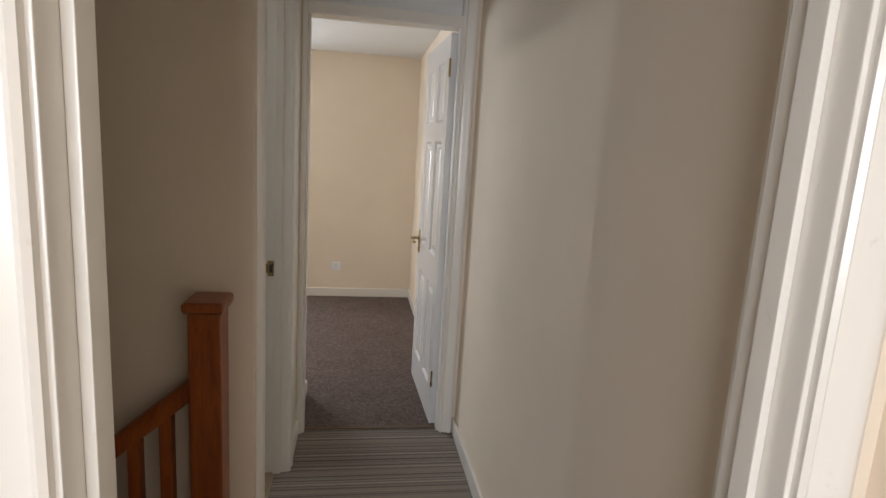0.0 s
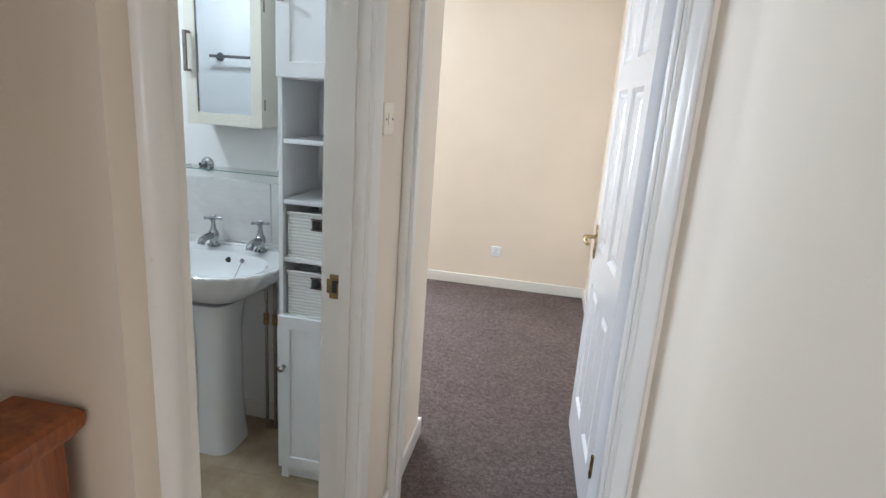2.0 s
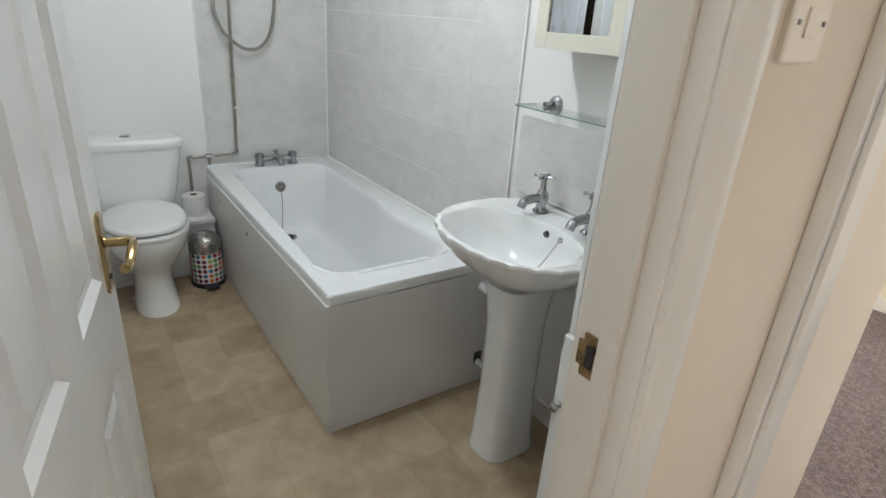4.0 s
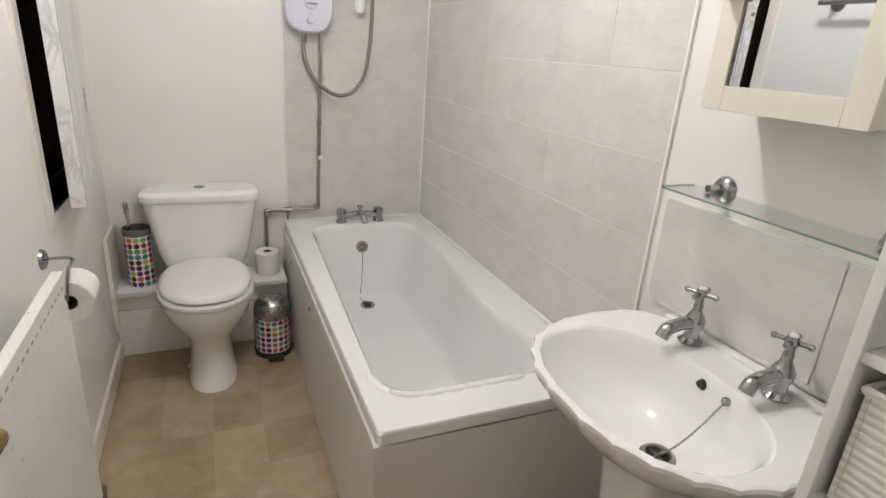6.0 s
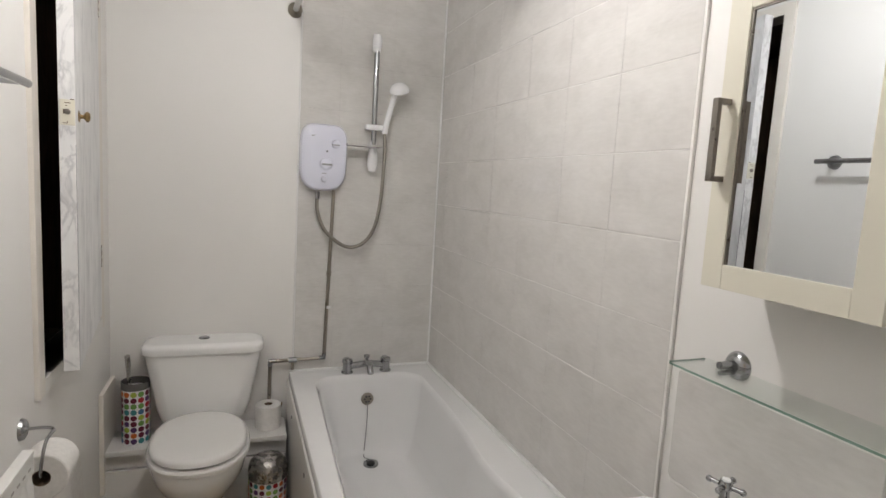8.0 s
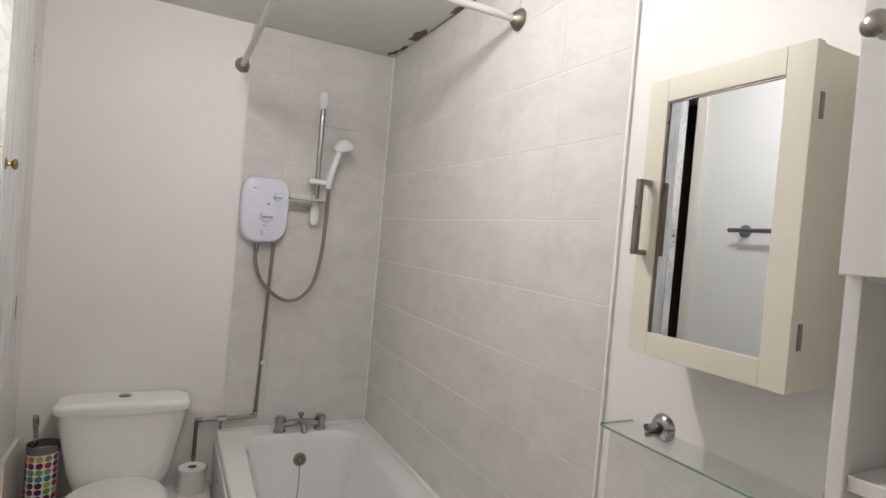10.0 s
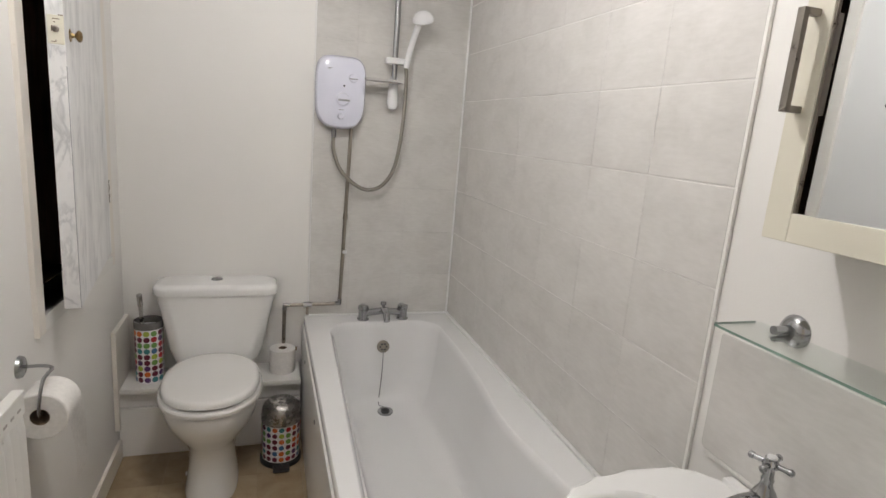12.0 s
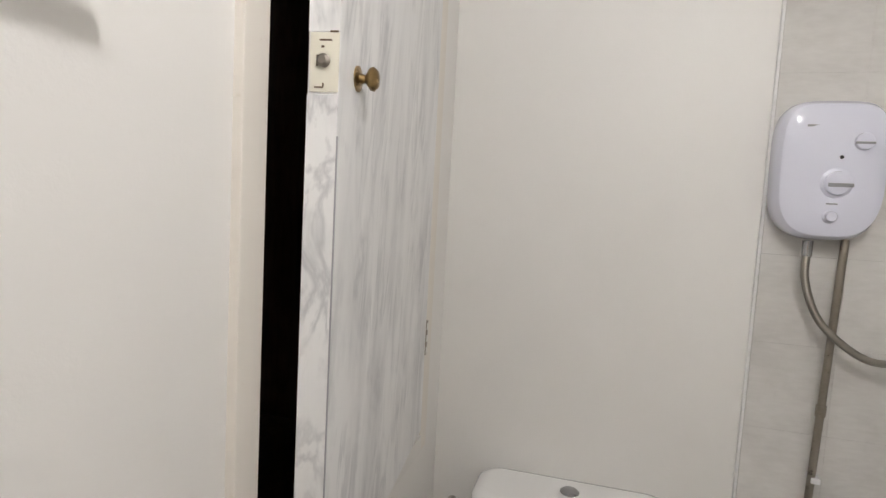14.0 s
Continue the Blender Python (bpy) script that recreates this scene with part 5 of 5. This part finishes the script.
def basin():
    t = thing("pedestal_basin", pose(BX, 3.55, 0), "white ceramic pedestal basin with a scalloped rim and two taps", "basin")
    n = 208

    def outline(g, z, gy=None, sc=0.0, cx=0.0, cy=None):
        pts = []
        rx = 0.292 * g
        for i in range(n):
            a = 2 * math.pi * i / n
            c, s = math.cos(a), math.sin(a)
            e = 2.35
            k = 1 + sc * (1 - 1.6 * abs(math.sin(13 * a)) ** 0.8)
            x = math.copysign(abs(c) ** (2 / e), c) * rx * k
            if s < 0:
                y = -0.20 + math.copysign(abs(s) ** (2 / e), s) * (0.275 * (gy or g)) * k
            else:
                y = -0.20 + min(abs(s) ** (2 / 4.0) * 0.20 * (gy or g), 0.1995)
            pts.append((x + cx, y, z))
        return pts

    def inner(rx, ry, z, cy):
        return oval(0, cy, z, rx, ry, n, 2.25)
    rings = [outline(0.34, 0.655, 0.40), outline(0.46, 0.672, 0.52), outline(0.66, 0.705, 0.70), outline(0.84, 0.745, 0.86), outline(0.955, 0.785, 0.965, 0.009), outline(0.985, 0.803, 0.99, 0.013), outline(1.0, BZ - 0.012, 1.0, 0.015), outline(1.0, BZ - 0.003, 1.0, 0.014), outline(0.985, BZ, 0.985, 0.011),
             outline(0.945, BZ - 0.001, 0.945, 0.006)]
    rings += [inner(0.244, 0.172, BZ - 0.002, -0.296), inner(0.236, 0.166, BZ - 0.009, -0.296), inner(0.222, 0.156, BZ - 0.04, -0.291), inner(0.195, 0.138, BZ - 0.09, -0.278), inner(0.14, 0.095, BZ - 0.128, -0.268), inner(0.08, 0.055, BZ - 0.146, -0.262), inner(0.03, 0.025, BZ - 0.15, -0.26)]
    part("bowl", loft(rings), CERAMIC, t)
    part("back_ledge", box((-0.225, -0.035, BZ - 0.012), (0.225, -0.008, BZ + 0.009), 0.006), CERAMIC, t)
    ped = [(0.0, 0.108, 0.084), (0.015, 0.108, 0.084), (0.06, 0.10, 0.079), (0.25, 0.090, 0.073), (0.50, 0.090, 0.073), (0.60, 0.100, 0.081), (0.655, 0.118, 0.098)]
    part("pedestal", loft([oval(0.0, -0.215, z, b, a, 40, 3.2) for z, a, b in ped]), CERAMIC, t)
    wz = BZ - 0.140
    w = part("waste", lathe([(0.023, 0.001), (0.025, 0.005), (0.031, 0.004), (0.035, 0.0), (0.035, -0.008), (0.023, -0.008), (0.023, 0.001)], 28, pose(0.044, -0.264, wz)), PEWTER, t, "dull chrome basin waste")
    part("waste_well", lathe([(0, -0.004), (0.0235, -0.004), (0.0235, -0.008), (0, -0.008)], 24, pose(0.044, -0.264, wz)), BLACK, w)
    part("waste_cross", boxes(((0.021, -0.2655, wz - 0.003), (0.067, -0.2625, wz)), ((0.0425, -0.287, wz - 0.003), (0.0455, -0.241, wz))), TARNISH, w)
    part("overflow_hole", cyl((0.0, -0.1385, BZ - 0.034), (0.0, -0.128, BZ - 0.030), 0.011, n=18), BLACK, t)
    cs = part("chain_stay", lathe([(0.009, 0), (0.009, 0.006), (0.005, 0.010), (0, 0.011)], 14, pose(0.066, -0.139, BZ - 0.028, 65, 0, 0)), CHROME, t)
    part("chain", tube(smooth_line([(0.066, -0.148, BZ - 0.031), (0.058, -0.176, BZ - 0.075), (0.052, -0.205, BZ - 0.108), (0.048, -0.235, BZ - 0.130), (0.044, -0.262, BZ - 0.136)], 5), 0.002, 6), CHROME, cs)
    for x in (-0.107, 0.107):
        tap = part("tap", lathe([(0.026, 0.0), (0.027, 0.004), (0.022, 0.008), (0.017, 0.014), (0.0165, 0.03), (0.021, 0.038), (0.022, 0.055), (0.017, 0.066), (0.012, 0.074), (0.0095, 0.082), (0.011, 0.088), (0.009, 0.094), (0.008, 0.115), (0.0, 0.115)], 22, pose(x, -0.068, BZ)), CHROME, t, "chrome pillar tap with a cross head")
        part("spout", tube(smooth_line([(x, -0.068, BZ + 0.046), (x, -0.10, BZ + 0.050), (x, -0.128, BZ + 0.047), (x, -0.148, BZ + 0.040), (x, -0.157, BZ + 0.024)], 5), 0.0145, 12), CHROME, tap).matrix_parent_inverse = Matrix()
        hd = part("cross_head", lathe([(0.013, 0.112), (0.014, 0.118), (0.011, 0.124), (0.011, 0.128), (0.0, 0.129)], 18, pose(x, -0.068, BZ)), CHROME, tap)
        for a in (20, 110, 200, 290):
            dx, dy = math.cos(radians(a)), math.sin(radians(a))
            c = Vector((x, -0.068, BZ + 0.118))
            part("arm", tube([c + Vector((dx * 0.010, dy * 0.010, 0)), c + Vector((dx * 0.022, dy * 0.022, 0)), c + Vector((dx * 0.030, dy * 0.030, 0))], 0.0048, 10), CHROME, hd)
            part("arm_end", lathe([(0, -0.006), (0.0062, -0.003), (0.0068, 0.002), (0.004, 0.006), (0, 0.007)], 10, Matrix.Translation(c + Vector((dx * 0.031, dy * 0.031, 0))) @ Vector((dx, dy, 0)).to_track_quat("Z", "Y").to_matrix().to_4x4()), CHROME, hd)
        part("index_button", lathe([(0.0085, 0.1285), (0.0075, 0.132), (0, 0.133)], 16, pose(x, -0.068, BZ)), PLASTIC, hd)


basin()


def waste_pipes():
    t = thing("waste_pipe", pose(0, 0, 0), "white plastic waste pipe with a black collar entering the bath panel", "pipe")
    part("pipe", tube(smooth_line([(-0.72, 3.44, 0.46), (-0.85, 3.455, 0.455), (-0.95, 3.46, 0.45), (-1.058, 3.46, 0.445)], 4), 0.021, 14), PIPE_WHITE, t)
    part("coupling", cyl((-0.93, 3.459, 0.451), (-0.985, 3.46, 0.449), 0.027, n=16), PIPE_WHITE, t)
    part("collar", box((-1.062, 3.432, 0.405), (-1.052, 3.488, 0.475), 0.003), BLACK, t)
    u = thing("floor_pipe", pose(0, 0, 0), "white painted pipe running low along the wall", "pipe")
    part("pipe", cyl((-1.05, 3.47, 0.10), (-0.78, 3.47, 0.095), 0.012, n=12), PIPE_WHITE, u)
    part("stand", cyl((-0.80, 3.47, 0.0), (-0.80, 3.47, 0.095), 0.010, n=12), PIPE_WHITE, u)
    part("collar", box((-1.058, 3.45, 0.095), (-1.046, 3.49, 0.145), 0.003), BLACK, u)
    for x in (-0.585, -0.545):
        v = thing("tap_connector", pose(x, 3.48, 0), "thin tarnished supply pipe behind the basin pedestal", "pipe")
        part("pipe", cyl((0, 0, 0), (0, 0, 0.70), 0.0075, n=10), TARNISH, v)
        part("isolator", cyl((0, 0, 0.50), (0, 0, 0.55), 0.012, n=8), BRONZE, v)


waste_pipes()


def mirror_cabinet():
    t = thing("mirror_cabinet", pose(-0.862, 3.55, 1.325), "ivory bathroom wall cabinet with a mirrored door and pewter handle", "mirror cabinet")
    w, h, d = 0.312, 0.528, 0.126
    part("carcass", box((0.004, -d, 0.002), (w - 0.002, 0.0, h - 0.002), 0.002), IVORY, t)
    y0, y1 = -d - 0.021, -d - 0.002
    e = 0.044
    bm = bmesh.new()
    for lo, hi in (((0, y0, 0), (e, y1, h)), ((w - e, y0, 0), (w, y1, h)), ((e, y0, 0), (w - e, y1, e)), ((e, y0, h - e), (w - e, y1, h))):
        add_box(bm, lo, hi, 0.0015)
    dr = part("door", bm, IVORY, t, "ivory framed mirror door")
    part("mirror", box((e - 0.002, y0 + 0.006, e - 0.002), (w - e + 0.002, y1 - 0.002, h - e + 0.002)), MIRROR, dr, "silver mirror glass", smooth=False)
    # dark strips that draw the frame's shadow on the mirror's left and top
    part("mirror_shadow_strip", boxes(((e, y0 + 0.003, e), (e + 0.003, y0 + 0.0058, h - e)), ((e + 0.003, y0 + 0.003, h - e - 0.003), (w - e, y0 + 0.0058, h - e))), PEWTER, dr)
    z0, z1 = 0.19, 0.335
    hb = boxes(((0.014, y0 - 0.032, z0), (0.026, y0 - 0.022, z1)), ((0.014, y0 - 0.022, z0), (0.026, y0, z0 + 0.010)), ((0.014, y0 - 0.022, z1 - 0.010), (0.026, y0, z1)), bevel=0.001)
    part("handle", hb, PEWTER, dr, "square pewter bow handle")
    for z in (0.066, h - 0.115):
        part("hinge", box((w - 0.003, -d - 0.004, z), (w + 0.002, -d + 0.006, z + 0.040), 0.001), PEWTER, dr)


mirror_cabinet()


def glass_shelf():
    t = thing("glass_shelf", pose(0, 0, 1.147), "clear glass shelf on two chrome wall brackets", "shelf")
    part("glass", loft([rrect(-0.945, -0.467, 3.425, 3.532, -0.002, 0.008), rrect(-0.945, -0.467, 3.425, 3.532, 0.002, 0.008)]), GLASS, t, "green-edged clear glass")
    part("glass_edge", boxes(((-0.939, 3.4235, -0.002), (-0.473, 3.4249, 0.002)), ((-0.9465, 3.431, -0.002), (-0.9451, 3.526, 0.002))), GLASS_EDGE, t, "green cut edge of the glass")
    for x in (-0.883, -0.530):
        b = part("bracket", lathe([(0, 0.016), (0.016, 0.015), (0.025, 0.010), (0.030, 0.002), (0.030, 0), (0, 0)], 26, pose(x, 3.55, 0.004, 90, 0, 0)), CHROME, t, "round chrome bracket")
        part("clamp", tube([(x, 3.535, 0.008), (x, 3.505, 0.008), (x, 3.498, 0.008)], 0.008, 12), CHROME, b)
        part("under_clamp", tube([(x, 3.535, -0.008), (x, 3.508, -0.008), (x, 3.502, -0.008)], 0.006, 12), CHROME, b)


glass_shelf()


def splashback():
    t = thing("splashback", pose(0, 0, 0), "pale stone-effect tile splashback behind the basin taps", "splashback")
    for a, b in ((-1.030, -0.592), (-0.591, -0.375)):
        bm = loft([rrect(a, b, 0.838, 1.096, 0, 0.012 if a < -1 else 0.003), rrect(a, b, 0.838, 1.096, 0.007, 0.012 if a < -1 else 0.003), rrect(a + 0.002, b - 0.002, 0.840, 1.094, 0.009, 0.011 if a < -1 else 0.002)])
        part("tile", bm, TILE, t, "", Matrix(((1, 0, 0, 0), (0, 0, -1, 3.55), (0, 1, 0, 0), (0, 0, 0, 1))))
    part("grout_edge", box((-1.02, 3.541, 0.828), (-0.38, 3.55, 0.839), 0.002), GROUT, t)


splashback()


# ---- bathroom: tall storage unit ----


def storage_unit():
    t = thing("tall_storage_unit", pose(-0.372, 3.185, 0), "tall narrow white unit with open shelves between two cupboards", "storage unit")
    w, d, top = 0.335, 0.30, 1.92
    p = 0.016
    part("side_panel", box((0, 0.0, 0.05), (p, d, top), 0.002), UNIT, t)
    part("side_panel", box((w - p, 0.0, 0.05), (w, d, top), 0.002), UNIT, t)
    part("back_panel", box((p, d - 0.006, 0.05), (w - p, d, top)), UNIT, t)
    for z in (0.06, 0.672, 0.885, 1.092, 1.298, 1.505, top - p):
        part("shelf", box((p, 0.006, z), (w - p, d - 0.006, z + p), 0.0015), UNIT, t)
    for z0, z1, kz in ((0.062, 0.686, 0.489), (1.510, top - 0.002, 1.745)):
        def ring(i, y):
            return [(0.002 + i, y, z0 + i), (w - 0.002 - i, y, z0 + i), (w - 0.002 - i, y, z1 - i), (0.002 + i, y, z1 - i)]
        dr = part("door", loft([ring(0, -0.001), ring(0, -0.0155), ring(0.0015, -0.017), ring(0.047, -0.017), ring(0.050, -0.011)]), UNIT, t, "white shaker cupboard door", smooth=False)
        part("knob", lathe([(0.010, 0), (0.008, 0.004), (0.006, 0.012), (0.012, 0.018), (0.013, 0.024), (0.008, 0.029), (0, 0.03)], 18, pose(0.025, -0.017, kz, 90, 0, 0)), STEEL, dr, "small steel knob")
    part("plinth", box((0.02, 0.02, 0.0), (w - 0.02, 0.035, 0.06)), UNIT, t)
    for x in (0.004, w - 0.034):
        for y in (0.004, d - 0.034):
            part("foot", box((x, y, 0.0), (x + 0.03, y + 0.03, 0.05), 0.003), UNIT, t)
    for x in (0.075, 0.255):
        part("shelf_hole", cyl((x, d - 0.0075, 1.345), (x, d - 0.0062, 1.345), 0.006, n=10), BLACK, t)


storage_unit()


def basket(z):
    t = thing("storage_basket", pose(-0.345, 3.20, z), "white woven basket with a cut-out handle on an open shelf", "basket", "baskets on the shelves")
    w, d, h = 0.27, 0.25, 0.158
    bm = boxes(((0, 0, 0), (w, d, 0.008)), ((0, 0, 0.008), (0.008, d, h)), ((w - 0.008, 0, 0.008), (w, d, h)), ((0.008, d - 0.008, 0.008), (w - 0.008, d, h)),
               ((0.008, 0, 0.008), (w - 0.008, 0.008, h - 0.052)), ((0.008, 0, h - 0.052), (w / 2 - 0.045, 0.008, h)), ((w / 2 + 0.045, 0, h - 0.052), (w - 0.008, 0.008, h)), ((w / 2 - 0.045, 0, h - 0.016), (w / 2 + 0.045, 0.008, h)), bevel=0.002)
    part("weave", bm, WICKER, t)
    part("rim", tube([(0, 0, h), (w, 0, h), (w, d, h), (0, d, h), (0, 0.0, h)], 0.006, 8), WICKER, t)
    part("handle_trim", boxes(((w / 2 - 0.048, -0.002, h - 0.055), (w / 2 + 0.048, 0.001, h - 0.050)), ((w / 2 - 0.048, -0.002, h - 0.018), (w / 2 + 0.048, 0.001, h - 0.013))), DARK_WOOD_SHADE, t)


basket(0.689)
basket(0.902)
hb = thing("hairbrush", pose(-0.19, 3.30, 1.109), "small brown wooden brush standing on an open shelf", "brush")
part("handle", lathe([(0, 0), (0.011, 0.002), (0.013, 0.04), (0.010, 0.06), (0.0, 0.062)], 14), RED_WOOD, hb)
part("head", lathe([(0.008, 0.060), (0.016, 0.075), (0.014, 0.12), (0.0, 0.125)], 14), BLACK, hb)

# ---- tiles and vinyl squares ----


def tile_mesh(name, w, h, mat, t=0.009, b=0.0012):
    """A cushion-edged tile with its lower left corner at the origin, lying in xy and facing +z."""
    bm = loft([rrect(0, w, 0, h, 0, 0.0006, 1), rrect(0, w, 0, h, t - b, 0.0006, 1), rrect(b * 0.5, w - b * 0.5, b * 0.5, h - b * 0.5, t - b * 0.3, 0.0015, 1), rrect(b * 1.6, w - b * 1.6, b * 1.6, h - b * 1.6, t, 0.002, 1)], cap_start=False)
    return mesh_of(bm, name, mat, True, 60)


def lay(parent, name, cuts_a, cuts_b, gap_a, gap_b, place, mat, t, wob=0.0, b=0.0012, tilt=0.0):
    store = {}
    rnd = random.Random(3)
    for a0, a1 in zip(cuts_a, cuts_a[1:]):
        for b0, b1 in zip(cuts_b, cuts_b[1:]):
            w, h = round(a1 - a0 - gap_a, 4), round(b1 - b0 - gap_b, 4)
            if (w, h) not in store:
                store[w, h] = tile_mesh(name, w, h, mat, t, b)
            ob = new(name, store[w, h])
            ob.parent = parent
            ob.matrix_basis = place @ pose(a0 + gap_a / 2, b0 + gap_b / 2, rnd.uniform(-wob, wob), rnd.uniform(-tilt, tilt), rnd.uniform(-tilt, tilt), 0)


courses = [0.552, 0.753, 0.963, 1.173, 1.384, 1.593, 1.803, 2.013, 2.223, H - 0.003]
bn = bpy.data.objects["tile_bed_north"]
xs = [1.066] + [1.335 + 0.2545 * i for i in range(6)] + [2.735]
# along the long wall, running from the trim towards the corner
lay(bn, "tile", xs, courses, 0.0007, 0.0034, Matrix(((-1, 0, 0, 0), (0, 0, -1, 3.5495), (0, 1, 0, 0), (0, 0, 0, 1))), TILE, 0.0085, 0.00005, 0.0008, 0.10)
bw = bpy.data.objects["tile_bed_west"]
ys = [2.8535, 3.03, 3.285, 3.539]
lay(bw, "tile", ys, courses, 0.0002, 0.0003, Matrix(((0, 0, 1, -2.7445), (1, 0, 0, 0), (0, 1, 0, 0), (0, 0, 0, 1))), TILE, 0.0085, 0.0, 0.0003)
fl_ = bpy.data.objects["floor_bath"]
vx = [-2.565 + 0.222 * i for i in range(12)]
vy = [2.096 + 0.1787 * i for i in range(9)]
lay(fl_, "vinyl_square", vx[:-1] + [-0.0], vy[:-1] + [3.549], 0.0004, 0.0004, Matrix.Translation((0, 0, -0.0065)), VINYL, 0.0065, 0.0, 0.0005)
